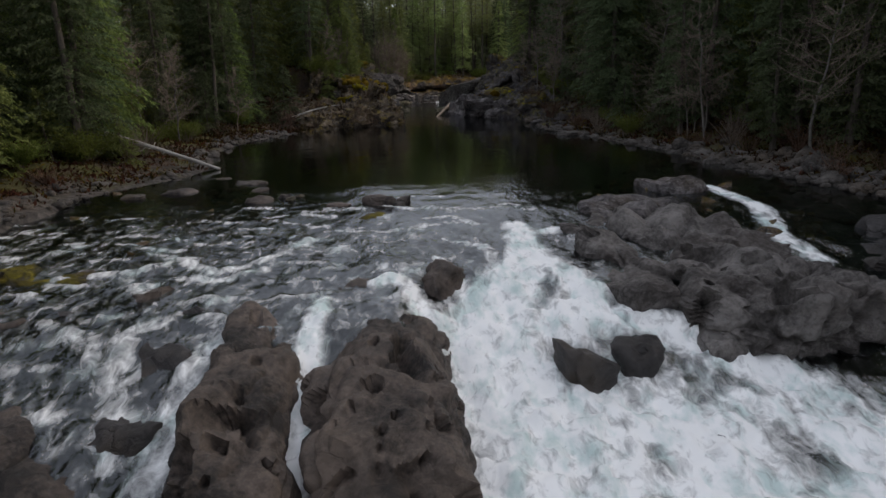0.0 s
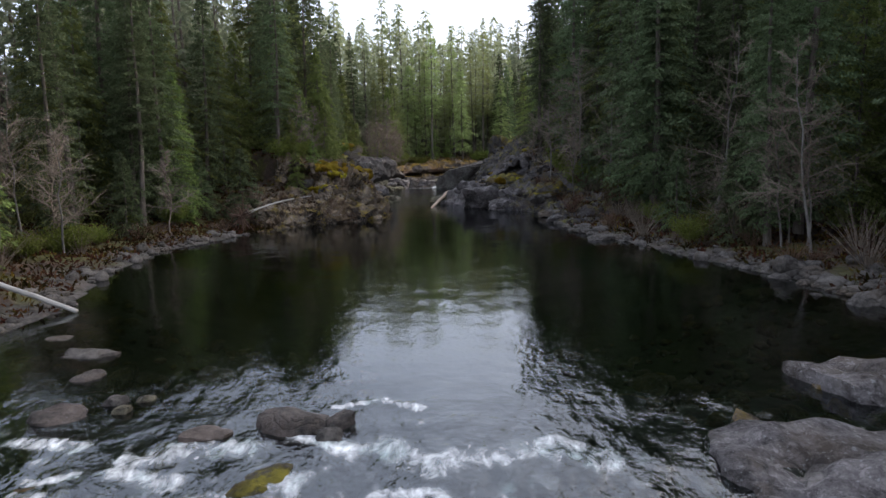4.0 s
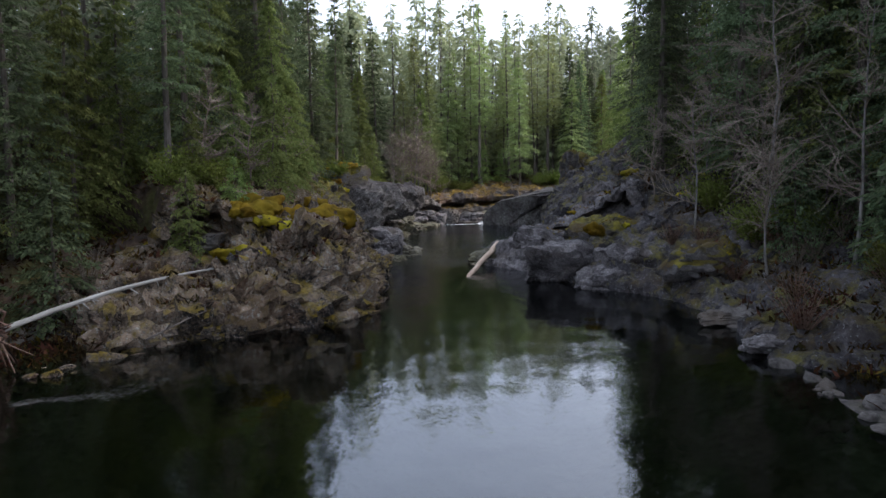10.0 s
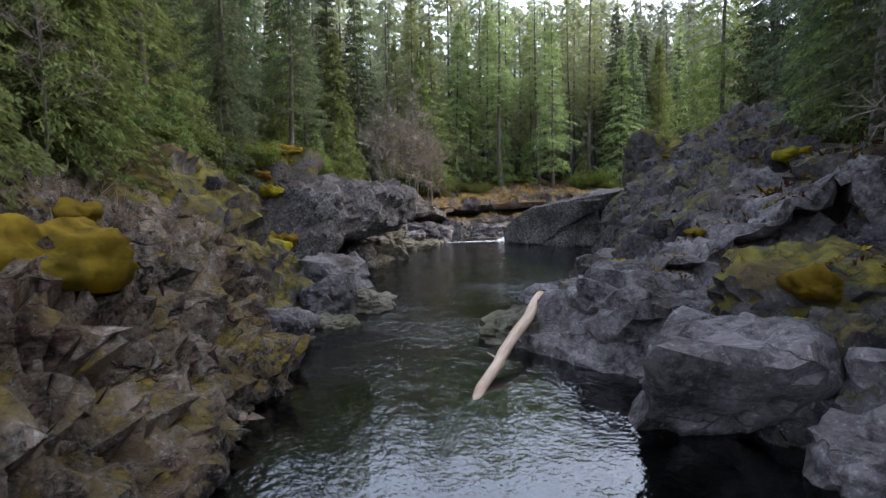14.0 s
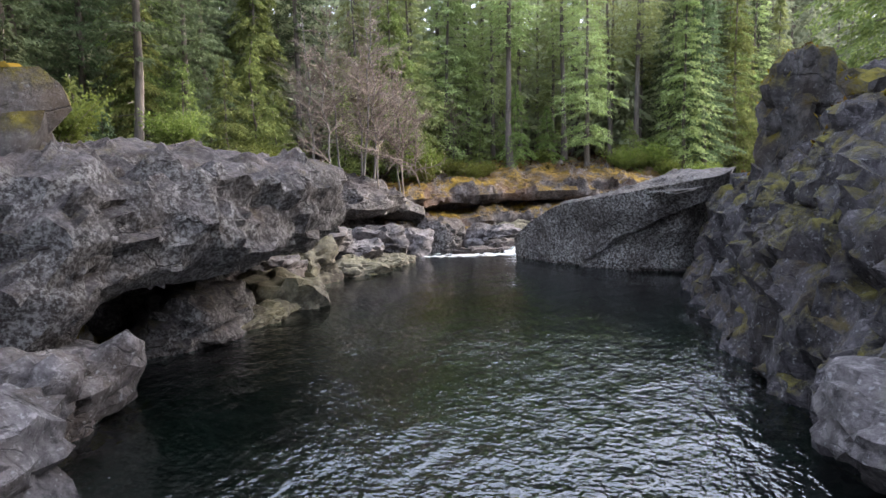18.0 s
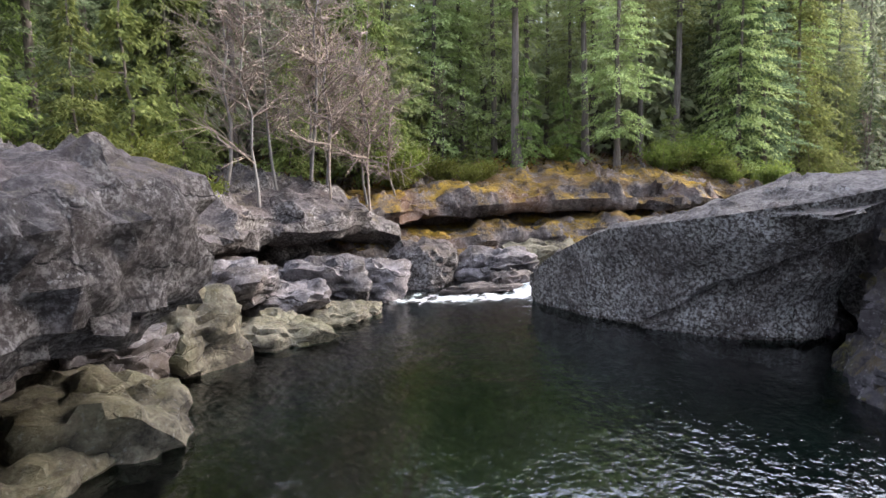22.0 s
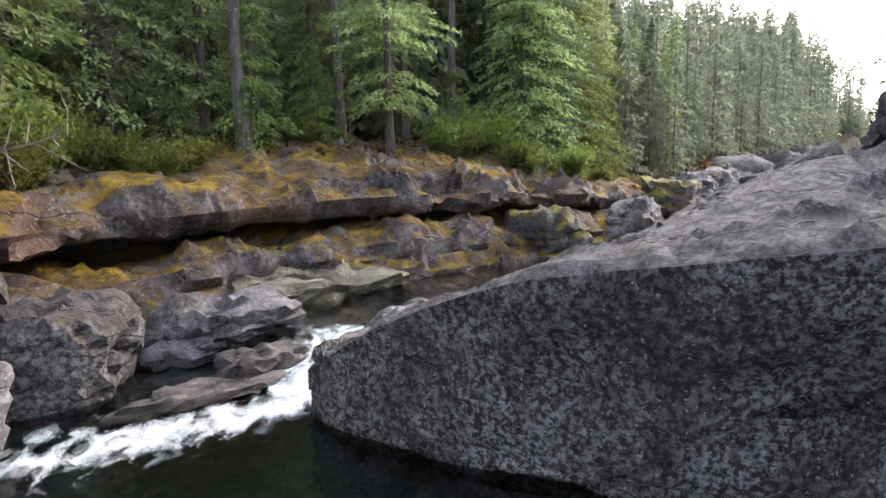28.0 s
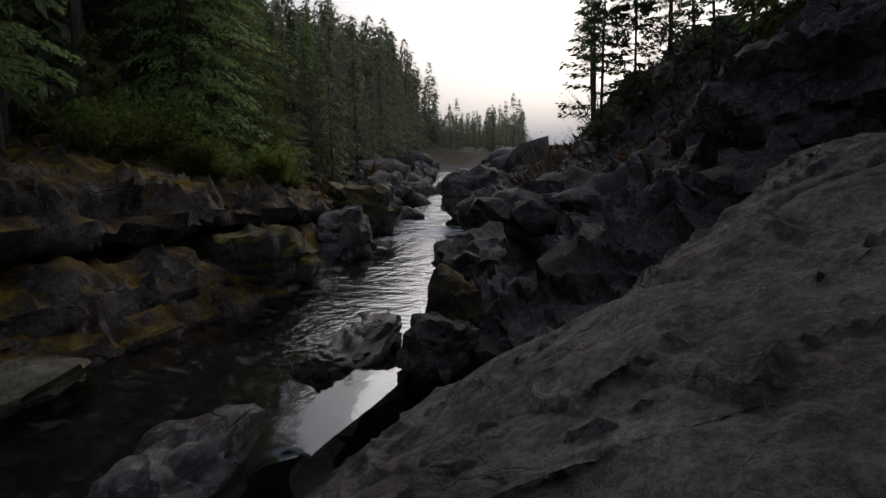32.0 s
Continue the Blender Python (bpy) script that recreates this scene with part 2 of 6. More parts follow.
def foliage_material(name, dark, light, gloss=0.6, other=None):
    """Leaves: each spray has its own green, each tree its own shift, patches of another colour, and some light comes through."""
    m, t, b = material(name)
    g = t.nodes.new("ShaderNodeNewGeometry")
    o = t.nodes.new("ShaderNodeObjectInfo")
    col = mix(t, g.outputs["Random Per Island"], dark, light)
    if other:
        p, _ = world_place(t)
        col = mix(t, ramp(t, noise_of(t, p, 0.7, 5, 0.65), [(0.44, (0, 0, 0)), (0.58, (1, 1, 1))]), col, mix(t, g.outputs["Random Per Island"], tuple(c * 0.35 for c in other), other))
        col = mix(t, 1.0, col, ramp(t, noise_of(t, p, 2.0, 4), [(0.35, GREY3(0.45)), (0.6, GREY3(1.2))]), "MULTIPLY")
    shift = node(t, "HueSaturation")
    link(t, maths(t, "ADD", maths(t, "MULTIPLY", o.outputs["Random"], 0.05), 0.475), shift.inputs["Hue"])
    link(t, maths(t, "ADD", maths(t, "MULTIPLY", o.outputs["Random"], 0.6), 0.7), shift.inputs["Value"])
    link(t, col, shift.inputs["Color"])
    link(t, shift.outputs[0], b.inputs["Base Color"])
    b.inputs["Roughness"].default_value = gloss
    b.inputs["Specular IOR Level"].default_value = 0.15
    tr = t.nodes.new("ShaderNodeBsdfTranslucent")
    link(t, shift.outputs[0], tr.inputs[0])
    ms = node(t, "MixShader", Fac=0.5)
    link(t, b.outputs[0], ms.inputs[1])
    link(t, tr.outputs[0], ms.inputs[2])
    link(t, ms.outputs[0], t.nodes["Material Output"].inputs[0])
    return m


ROCK = rock_material("bedrock", (0.026, 0.022, 0.022), (0.178, 0.160, 0.158), 0.7, 0.2)
ROCK_MOSS = rock_material("mossy bedrock", (0.030, 0.026, 0.025), (0.14, 0.128, 0.124), 0.5, 0.8, (0.17, 0.14, 0.014), cling=0.10)
# dark purple-grey rock, deepened further: the right bank's shade is in its colour
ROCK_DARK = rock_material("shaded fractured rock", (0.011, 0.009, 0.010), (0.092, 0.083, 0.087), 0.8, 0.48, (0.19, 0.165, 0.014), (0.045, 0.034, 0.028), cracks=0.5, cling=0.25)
# much the same dark tones with less moss
ROCK_DARK_BARE = rock_material("dark bedrock with little moss", (0.011, 0.009, 0.009), (0.115, 0.103, 0.104), 0.7, 0.28, (0.13, 0.11, 0.014), (0.05, 0.036, 0.028), cracks=0.5)
ROCK_LEDGE = rock_material("ledge rock under moss", (0.022, 0.016, 0.014), (0.16, 0.135, 0.122), 0.8, 0.70, (0.27, 0.165, 0.013), (0.15, 0.068, 0.028), cracks=0.5, cling=0.45)
ROCK_BROWN = rock_material("broken brown rock", (0.009, 0.0065, 0.005), (0.29, 0.215, 0.155), 1.0, 0.54, (0.24, 0.165, 0.012), (0.14, 0.072, 0.036), fine=1.5, cracks=0.9, cling=0.32)
ROCK_PALE = rock_material("scoured pale rock", (0.036, 0.030, 0.021), (0.195, 0.175, 0.122), 0.4, 0.3, (0.10, 0.10, 0.025), (0.115, 0.105, 0.040), cracks=0.35)
ROCK_WET = rock_material("wet dark rock", (0.012, 0.010, 0.010), (0.050, 0.043, 0.042), 0.0, 0.1, wet=0.75)
ROCK_FALLS = rock_material("water-worn rock", (0.018, 0.013, 0.011), (0.125, 0.098, 0.083), 0.2, 0.05, stain=(0.075, 0.045, 0.032), wet=0.5, cracks=0.25)
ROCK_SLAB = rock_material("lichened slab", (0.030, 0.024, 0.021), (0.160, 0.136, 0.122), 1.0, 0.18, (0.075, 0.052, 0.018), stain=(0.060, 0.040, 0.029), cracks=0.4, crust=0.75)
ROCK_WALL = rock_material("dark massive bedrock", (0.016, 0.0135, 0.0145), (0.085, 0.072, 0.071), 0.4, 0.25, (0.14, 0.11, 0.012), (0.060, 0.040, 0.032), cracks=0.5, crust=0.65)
ROCK_WORN = rock_material("scoured grey rock of the falls", (0.050, 0.043, 0.040), (0.215, 0.195, 0.183), 0.2, 0.04, stain=(0.065, 0.048, 0.040), wet=0.1, cracks=0.25)
BROWN_FALLS = rock_material("smooth brown rock of the falls", (0.016, 0.012, 0.010), (0.145, 0.110, 0.091), 0.15, 0.03, stain=(0.13, 0.095, 0.072), wet=0.45, cracks=0.15)
COBBLE = rock_material("cobble", (0.034, 0.029, 0.026), (0.135, 0.120, 0.108), 0.15, 0.15)
BARK = plain_noise_material("bark", (0.045, 0.035, 0.028), (0.16, 0.135, 0.115), 14, 0.9, 0.8, (1, 1, 0.15))
TWIG = plain_noise_material("bare twig", (0.115, 0.088, 0.068), (0.27, 0.215, 0.17), 9, 0.9, 0.3)
ALDER = plain_noise_material("pale alder bark", (0.08, 0.072, 0.064), (0.22, 0.20, 0.18), 6, 0.85, 0.3, (1, 1, 0.4))
BRUSH = plain_noise_material("brown brush", (0.075, 0.04, 0.028), (0.20, 0.12, 0.085), 9, 0.9, 0.3)
LOG_BARE = plain_noise_material("stripped log", (0.34, 0.22, 0.14), (0.62, 0.48, 0.36), 7, 0.75, 0.5, (1, 1, 0.12))
LOG_GREY = plain_noise_material("weathered grey log", (0.20, 0.185, 0.165), (0.44, 0.42, 0.385), 8, 0.85, 0.6, (1, 1, 0.12))
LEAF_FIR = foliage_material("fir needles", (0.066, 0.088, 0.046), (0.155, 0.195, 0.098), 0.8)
LEAF_CEDAR = foliage_material("cedar sprays", (0.105, 0.135, 0.042), (0.23, 0.275, 0.088), 0.8)
# yellower far-bank firs; the brighter light there is put into the colour
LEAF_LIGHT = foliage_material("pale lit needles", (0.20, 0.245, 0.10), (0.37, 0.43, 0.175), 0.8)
# woods behind the far bank: sun and haze are mixed into this green
LEAF_BANK = foliage_material("haze-paled needles of the far bank", (0.235, 0.27, 0.16), (0.43, 0.48, 0.28), 0.9)
# distance haze painted in as a paler green than the near firs
LEAF_FAR = foliage_material("hazed far needles", (0.165, 0.195, 0.125), (0.32, 0.365, 0.235), 0.9)
LEAF_SHRUB = foliage_material("shrub leaves", (0.085, 0.105, 0.022), (0.19, 0.22, 0.05))
LEAF_MOSS = foliage_material("moss tufts", (0.09, 0.07, 0.008), (0.32, 0.235, 0.022), 0.95, (0.20, 0.095, 0.024))

# ---- the river's plan: shore points with the bank's height 2.5 m and 8 m inland and its slope beyond ----
BANK_MEADOW = [
    (-15, -60, -0.6, 0.6, 0.15), (-14.5, 0, -0.6, 0.8, 0.15), (-14, 14, 0, 1, 0.15), (-13, 24, 0.35, 1.2, 0.12), (-11, 28.2, 0.3, 1.2, 0.12),
    (-10.6, 30.5, 0.3, 1.2, 0.1), (-12.6, 37, 0.35, 1.1, 0.1), (-13, 43, 0.35, 1.2, 0.12), (-11.4, 47.5, 0.35, 1.4, 0.16), (-10, 51, 0.7, 1.9, 0.16),
    (-8.6, 54, 1, 2.4, 0.16), (-5.6, 55.6, 1.4, 3.1, 0.16),
]
BANK_GORGE = [
    (-3.4, 58, 2.0, 3.8, 0.16), (-3.9, 62.5, 2.3, 4.2, 0.16), (-4.3, 66.5, 2.1, 4.5, 0.16), (-5.3, 71, 2.5, 5.4, 0.2), (-5.0, 74.3, 2.4, 5.4, 0.2),
    (-6.4, 78.5, 2.3, 5.4, 0.2), (-7.4, 83.2, 2.2, 5.0, 0.2), (-7.6, 87, 2.3, 4.2, 0.16), (-7.4, 91, 2.3, 4.0, 0.16), (-6.7, 93.5, 2.1, 4.0, 0.16),
    (-5.8, 96.5, 1.9, 3.8, 0.1), (-4.9, 98.6, 1.5, 3.6, 0.1), (-2.8, 100.6, 1.4, 3.6, 0.1), (-0.4, 103.0, 1.2, 3.6, 0.1),
]
BANK_LEDGE = [
    (2.6, 104.7, 1.4, 3.8, 0.1), (7.4, 105.9, 1.5, 4.0, 0.1), (11, 107.8, 1.4, 3.8, 0.1), (16, 110.8, 1.2, 3.3, 0.1), (30, 121.5, 1.1, 3.2, 0.1),
    (60, 144, 1.2, 3.4, 0.3), (130, 196, 2, 5, 0.3), (138, 190, 2, 3, 0.05), (66, 137, 1.3, 3.2, 0.05), (34, 116.0, 1.3, 3.4, 0.3),
    (19, 109.6, 1.1, 3.4, 0.45), (13, 106.4, 1.1, 3.4, 0.62),
]
BANK_BEND = [
    (9.8, 104.0, 1.1, 3.0, 0.62), (6.4, 101.9, 1.0, 2.4, 0.4), (2.8, 99.8, 0.8, 2.2, 0.1), (1.0, 98.4, 0.6, 2.0, 0.1), (2.8, 96.4, 0.9, 2.2, 0.5), (6.6, 95.4, 1.6, 3.4, 0.7), (7.0, 93.8, 2.2, 4.8, 0.8),
    (6.2, 90.5, 2.8, 5.8, 0.9), (5.7, 87, 3.0, 6.4, 0.9), (5.4, 83, 2.8, 5.9, 0.9), (4.9, 79.5, 2.3, 5.2, 0.85), (3.6, 76.5, 1.8, 4.6, 0.85), (2, 73.5, 1.4, 4.2, 0.8),
    (0.6, 70.2, 1.2, 3.8, 0.8), (3.3, 67.4, 1.2, 3.6, 0.8),
]
BANK_SHADE = [
    (5, 63.2, 1.2, 3.4, 0.8), (7.4, 60.8, 1.1, 3.2, 0.75), (8.6, 57.5, 0.8, 2.6, 0.7), (8.2, 53.5, 0.5, 2, 0.6), (7.9, 49, 0.45, 1.7, 0.5),
    (9.6, 43.2, 0.4, 1.5, 0.45), (11, 38, 0.35, 1.3, 0.4), (12.4, 33.5, 0.3, 1.2, 0.35), (13.2, 26, 0.3, 1.2, 0.35), (15, 20, 0.2, 1.4, 0.35),
    (15.5, 8, 0, 1.4, 0.35), (16, -60, -0.4, 1.4, 0.35),
]
SH = np.array(BANK_MEADOW + BANK_GORGE + BANK_LEDGE + BANK_BEND + BANK_SHADE)


def shore(xy):
    """Signed distance from the shoreline (land positive) and the bank's figures at the nearest point of it."""
    a, b = SH, np.roll(SH, -1, 0)
    ab = (b - a)[:, :2]
    best, info, inside = np.full(len(xy), 1e9), np.zeros((len(xy), 3)), np.zeros(len(xy), bool)
    for k in range(len(a)):
        v = xy - a[k, :2]
        s = np.clip((v @ ab[k]) / (ab[k] @ ab[k]), 0, 1)
        d = np.hypot(*(v - s[:, None] * ab[k]).T)
        near = d < best
        best = np.where(near, d, best)
        info[near] = a[k, 2:] + s[near, None] * (b[k] - a[k])[2:]
        y0, y1 = a[k, 1], b[k, 1]
        cross = ((y0 > xy[:, 1]) != (y1 > xy[:, 1])) & (xy[:, 0] < ab[k, 0] * (xy[:, 1] - y0) / (y1 - y0 + 1e-12) + a[k, 0])
        inside ^= cross
    return np.where(inside, -best, best), info


def falls_z(x, y):
    """The water's surface over the rapids: shallow riffles first, then chutes between the rocks."""
    right = np.clip((x + 0.9) / 1.4, 0, 1)
    l = np.interp(y, [5, 8.5, 9, 11, 12.4, 13.4, 16, 18, 21, 24, 25], [-2.5, -2.35, -2.15, -1.45, -0.95, -0.75, -0.5, -0.4, -0.2, -0.03, 0])
    r = np.interp(y, [5, 8.5, 11.5, 13, 14, 15.9, 17.5, 18.5, 20.5, 23, 25], [-2.55, -2.45, -2.25, -1.8, -1.35, -0.8, -0.5, -0.35, -0.12, -0.02, 0])
    return l * (1 - right) + r * right


def ground_z(xy, rough=True):
    d, (h1, h2, slope) = (lambda r: (r[0], r[1].T))(shore(xy))
    land = np.where(d < 2.5, h1 * np.clip(d, 0, 9e9) / 2.5, np.where(d < 8, h1 + (h2 - h1) * (d - 2.5) / 5.5, h2 + slope * np.minimum(d - 8, 26) + 0.45 * np.clip(d - 36, 0, 16) * np.clip((110 - xy[:, 0] + 0.2 * xy[:, 1]) / 60, 0, 1) * np.where((xy[:, 0] > 25) & (xy[:, 1] - 0.75 * xy[:, 0] < 96), 0, 1)))
    bed = -0.15 - 0.45 * np.clip(-d, 0, 5.5)
    upper = np.clip((xy[:, 1] - 99.3) / 1.5, 0, 1) * np.clip((xy[:, 0] + xy[:, 1] - 99) / 4, 0, 1)
    bed += 0.35 * upper
    falls = np.clip((27.5 - xy[:, 1]) / 4, 0, 1)
    p = np.c_[xy, np.zeros(len(xy))]
    shallow = falls_z(xy[:, 0], xy[:, 1]) - 0.34 + 0.22 * fbm(p * 0.8, 3) - 0.6 * np.clip((14 - xy[:, 1]) / 4, 0, 1)
    bed = bed * (1 - falls) + np.minimum(shallow, bed + 9 * falls) * falls
    z = np.where(d > 0, land, bed)
    if rough:
        rocky = np.clip((xy[:, 1] - 49) / 3, 0, 1) * np.clip((130 - xy[:, 1]) / 5, 0, 1)
        z -= rocky * 1.1 * np.clip(d / 0.8, 0, 1) * np.clip((7.6 - d) / 2.0, 0, 1)
        z += np.clip(d, 0.15, 6) * 0.12 * fbm(p * 0.35, 4) + 0.10 * fbm(p * 1.1, 4) * np.clip(np.abs(d), 0.1, 1)
    return z


def axis(a, b, c, d, fine, coarse):
    """Grid lines: coarse from a to b, fine from b to c, coarse from c to d."""
    return np.r_[np.arange(a, b, coarse), np.arange(b, c, fine), np.arange(c, d + coarse, coarse)]


def ground_material():
    m, t, b = material("forest floor")
    p, g = world_place(t)
    sep = t.nodes.new("ShaderNodeSeparateXYZ")
    link(t, g.outputs["Position"], sep.inputs[0])
    litter = ramp(t, noise_of(t, p, 1.7, 8, 0.65), [(0.32, (0.018, 0.012, 0.008)), (0.52, (0.05, 0.029, 0.018)), (0.72, (0.10, 0.065, 0.038))])
    moss = mix(t, noise_of(t, p, 6, 5), (0.03, 0.032, 0.007), (0.085, 0.075, 0.014))
    col = mix(t, ramp(t, noise_of(t, p, 0.55, 6, 0.6), [(0.47, (0, 0, 0)), (0.58, (1, 1, 1))]), litter, moss)
    stones = node(t, "TexVoronoi", Scale=4.5)
    link(t, p, stones.inputs["Vector"])
    scol = mix(t, stones.outputs["Color"], (0.025, 0.021, 0.018), (0.09, 0.077, 0.068))
    low = ramp(t, maths(t, "ADD", sep.outputs[2], maths(t, "MULTIPLY", noise_of(t, p, 0.8, 4), 0.8)), [(0.42, (1, 1, 1)), (0.72, (0, 0, 0))])
    col = mix(t, low, col, scol)
    # olive bed, darkened with depth to stand for light lost in the water
    dim_bed = ramp(t, noise_of(t, p, 0.9, 5), [(0.35, (0.012, 0.016, 0.008)), (0.65, (0.05, 0.05, 0.016))])
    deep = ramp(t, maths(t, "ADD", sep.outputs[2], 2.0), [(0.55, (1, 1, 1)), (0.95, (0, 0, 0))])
    col = mix(t, deep, col, dim_bed)
    link(t, col, b.inputs["Base Color"])
    b.inputs["Roughness"].default_value = 0.92
    bump = node(t, "Bump", Strength=0.8, Distance=0.08)
    link(t, maths(t, "ADD", noise_of(t, p, 5, 8, 0.65), stones.outputs["Distance"]), bump.inputs["Height"])
    link(t, bump.outputs[0], b.inputs["Normal"])
    return m


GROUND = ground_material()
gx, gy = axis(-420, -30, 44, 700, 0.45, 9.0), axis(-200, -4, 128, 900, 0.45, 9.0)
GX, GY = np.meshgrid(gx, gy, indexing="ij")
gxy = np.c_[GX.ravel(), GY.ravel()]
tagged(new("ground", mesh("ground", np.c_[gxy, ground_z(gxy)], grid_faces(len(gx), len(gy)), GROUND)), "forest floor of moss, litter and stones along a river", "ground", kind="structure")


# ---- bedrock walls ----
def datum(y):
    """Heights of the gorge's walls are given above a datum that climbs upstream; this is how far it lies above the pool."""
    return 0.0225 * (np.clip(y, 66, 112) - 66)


def smooth_line(points, step):
    """Points along a Catmull-Rom curve through the rows of points, step metres apart."""
    p = np.asarray(points, float)
    q = np.vstack([2 * p[0] - p[1], p, 2 * p[-1] - p[-2]])
    out = []
    for k in range(len(p) - 1):
        n = max(2, int(np.linalg.norm(p[k + 1, :2] - p[k, :2]) / step))
        s = np.linspace(0, 1, n, endpoint=False)[:, None]
        a, b, c, d = q[k], q[k + 1], q[k + 2], q[k + 3]
        out.append(0.5 * (2 * b + (c - a) * s + (2 * a - 5 * b + 4 * c - d) * s**2 + (3 * b - a - 3 * c + d) * s**3))
    return np.vstack(out + [p[-1:]])


def displace(v, n, amp, block, block_size, strata, seed, fine=1.0):
    """Pushes vertices along their normals: swells, blocks with joints, beds of rock and small facets."""
    p = v + seed * 13.7
    out = amp * fbm(p * 0.55, 4)
    if block:
        q = p + 0.25 * np.c_[fbm(p * 0.9, 2), fbm(p * 0.9 + 50, 2), fbm(p * 0.9 + 90, 2)]
        for size, share, worn, shift in ((1.0, 1.0, 0.16, 0), (0.42, 0.34, 0.20, 5), (0.18, 0.13, 0.25, 9)):
            val, edge, tilt = cells(q / (np.array(block_size) * size) + shift)
            out += share * block * ((1 - np.exp(-edge / worn)) * (0.75 + 1.3 * (val - 0.5) + 0.55 * tilt) - 0.5)
    if strata:
        s = (v[:, 2] + 0.35 * fbm(p * 0.3, 3) + 0.06 * p[:, 0]) / 0.42
        f = s - np.floor(s)
        bed = np.sin(np.floor(s) * 12.9898 + seed) * 43.7
        out += strata * ((bed - np.floor(bed)) - 0.5 - 0.8 * np.exp(-(np.minimum(f, 1 - f) / 0.10) ** 2))
    fis = perlin(p * (0.55, 0.55, 1.5) + 0.5 * np.c_[fbm(p * 0.8, 2), fbm(p * 0.8 + 9, 2), fbm(p * 0.8 + 31, 2)])
    out -= (0.05 + 0.35 * block) * np.exp(-(fis / 0.03) ** 2)
    fis = perlin(p * (1.3, 1.3, 2.6) + 40)
    out -= 0.06 * block * np.exp(-(fis / 0.05) ** 2)
    out += 0.03 * fine * fbm(p * 2.7, 4, 0.6)
    out *= 1 - 0.6 * np.clip(n[:, 2], 0, 1) ** 2          # trodden and weathered tops are smoother
    return v + n * out[:, None]


def grid_normals(V):
    du, dv = np.gradient(V, axis=0), np.gradient(V, axis=1)
    n = np.cross(du, dv)
    return n / (np.linalg.norm(n, axis=2, keepdims=True) + 1e-9)


def cliff(name, label, line, profiles, mat, land=1, amp=0.3, block=0.35, block_size=(1.3, 1.3, 0.7), strata=0.15, seed=1, step=0.12, z_of=None, bed=0.0):
    """A wall of bedrock along a line; profiles: at each point of the line, (metres inland, height) from foot to top.
    land: 1 where the land lies to the left of the line's way."""
    line = [tuple(2 * np.array(line[0]) - np.array(line[1]))] + list(line) + [tuple(2 * np.array(line[-1]) - np.array(line[-2]))] if not z_of else line
    if not z_of:                                           # both ends and the inland rim dive into the ground
        sink = lambda pr: [(o + 1.5, z - 3.0) for o, z in pr]  # noqa: E731
        profiles = [list(pr) + [(pr[-1][0] + 1.0, pr[-1][1] - 2.5)] for pr in profiles]
        profiles = [sink(profiles[0])] + profiles + [sink(profiles[-1])]
    L = smooth_line(np.c_[np.array(line), np.arange(len(line))], step)
    tan = np.gradient(L[:, :2], axis=0)
    tan /= np.linalg.norm(tan, axis=1)[:, None]
    for _ in range(12):
        tan[1:-1] = (tan[:-2] + tan[1:-1] + tan[2:]) / 3
    nor = land * np.c_[-tan[:, 1], tan[:, 0]]
    nor /= np.linalg.norm(nor, axis=1)[:, None]
    prof = np.array(profiles, float)                       # lines x profile points x 2
    at = np.clip(L[:, 2], 0, len(prof) - 1.001)
    k = at.astype(int)
    w = (at - k)[:, None, None]
    P = prof[k] * (1 - w) + prof[k + 1] * w                # each line point's own profile
    seg = np.linalg.norm(np.diff(prof, axis=1), axis=2).mean(0)
    cuts = np.concatenate([np.linspace(i, i + 1, max(2, int(s / step)), endpoint=False) for i, s in enumerate(seg)] + [[len(seg)]])
    i = np.minimum(cuts.astype(int), P.shape[1] - 2)
    f = (cuts - i)[None, :, None]
    f = f * f * (3 - 2 * f) * 0.5 + f * 0.5
    Q = P[:, i] * (1 - f) + P[:, i + 1] * f
    V = np.concatenate([L[:, None, :2] + nor[:, None] * Q[:, :, :1], Q[:, :, 1:]], 2)
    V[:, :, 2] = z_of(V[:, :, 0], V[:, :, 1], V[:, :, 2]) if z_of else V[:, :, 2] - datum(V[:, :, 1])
    if bed:                                                # beds of rock: steep risers and flat treads
        p = V.reshape(-1, 3)
        k = (p[:, 2] + 0.45 * fbm(p * (0.35, 0.35, 0.1) + seed, 3)) / bed + 0.3 * perlin(p * 0.8 + 3)
        f = k - np.floor(k)
        g = np.clip((f - 0.50) / 0.42, 0, 1)
        V[:, :, 2] += (0.85 * bed * (np.floor(k) + g * g * (3 - 2 * g) - k + 0.25)).reshape(V.shape[:2])
    N = grid_normals(V) * -land
    v = displace(V.reshape(-1, 3), N.reshape(-1, 3), amp, block, block_size, strata, seed)
    me = mesh(name, v, grid_faces(V.shape[0], V.shape[1])[:, ::-land], mat)
    me.set_sharp_from_angle(angle=radians(44))
    return tagged(new(name, me), label, "bedrock", kind="structure")


def same(profile, n):
    return [profile] * n


def taller(profile, heights):
    return [[(o, z if z < 0.2 else z * h) for o, z in profile] for h in heights]


POINT = [(-0.5, -1.2), (0.0, 0.15), (0.5, 0.85), (1.1, 1.5), (2.0, 1.95), (4.2, 2.5), (7, 2.9)]
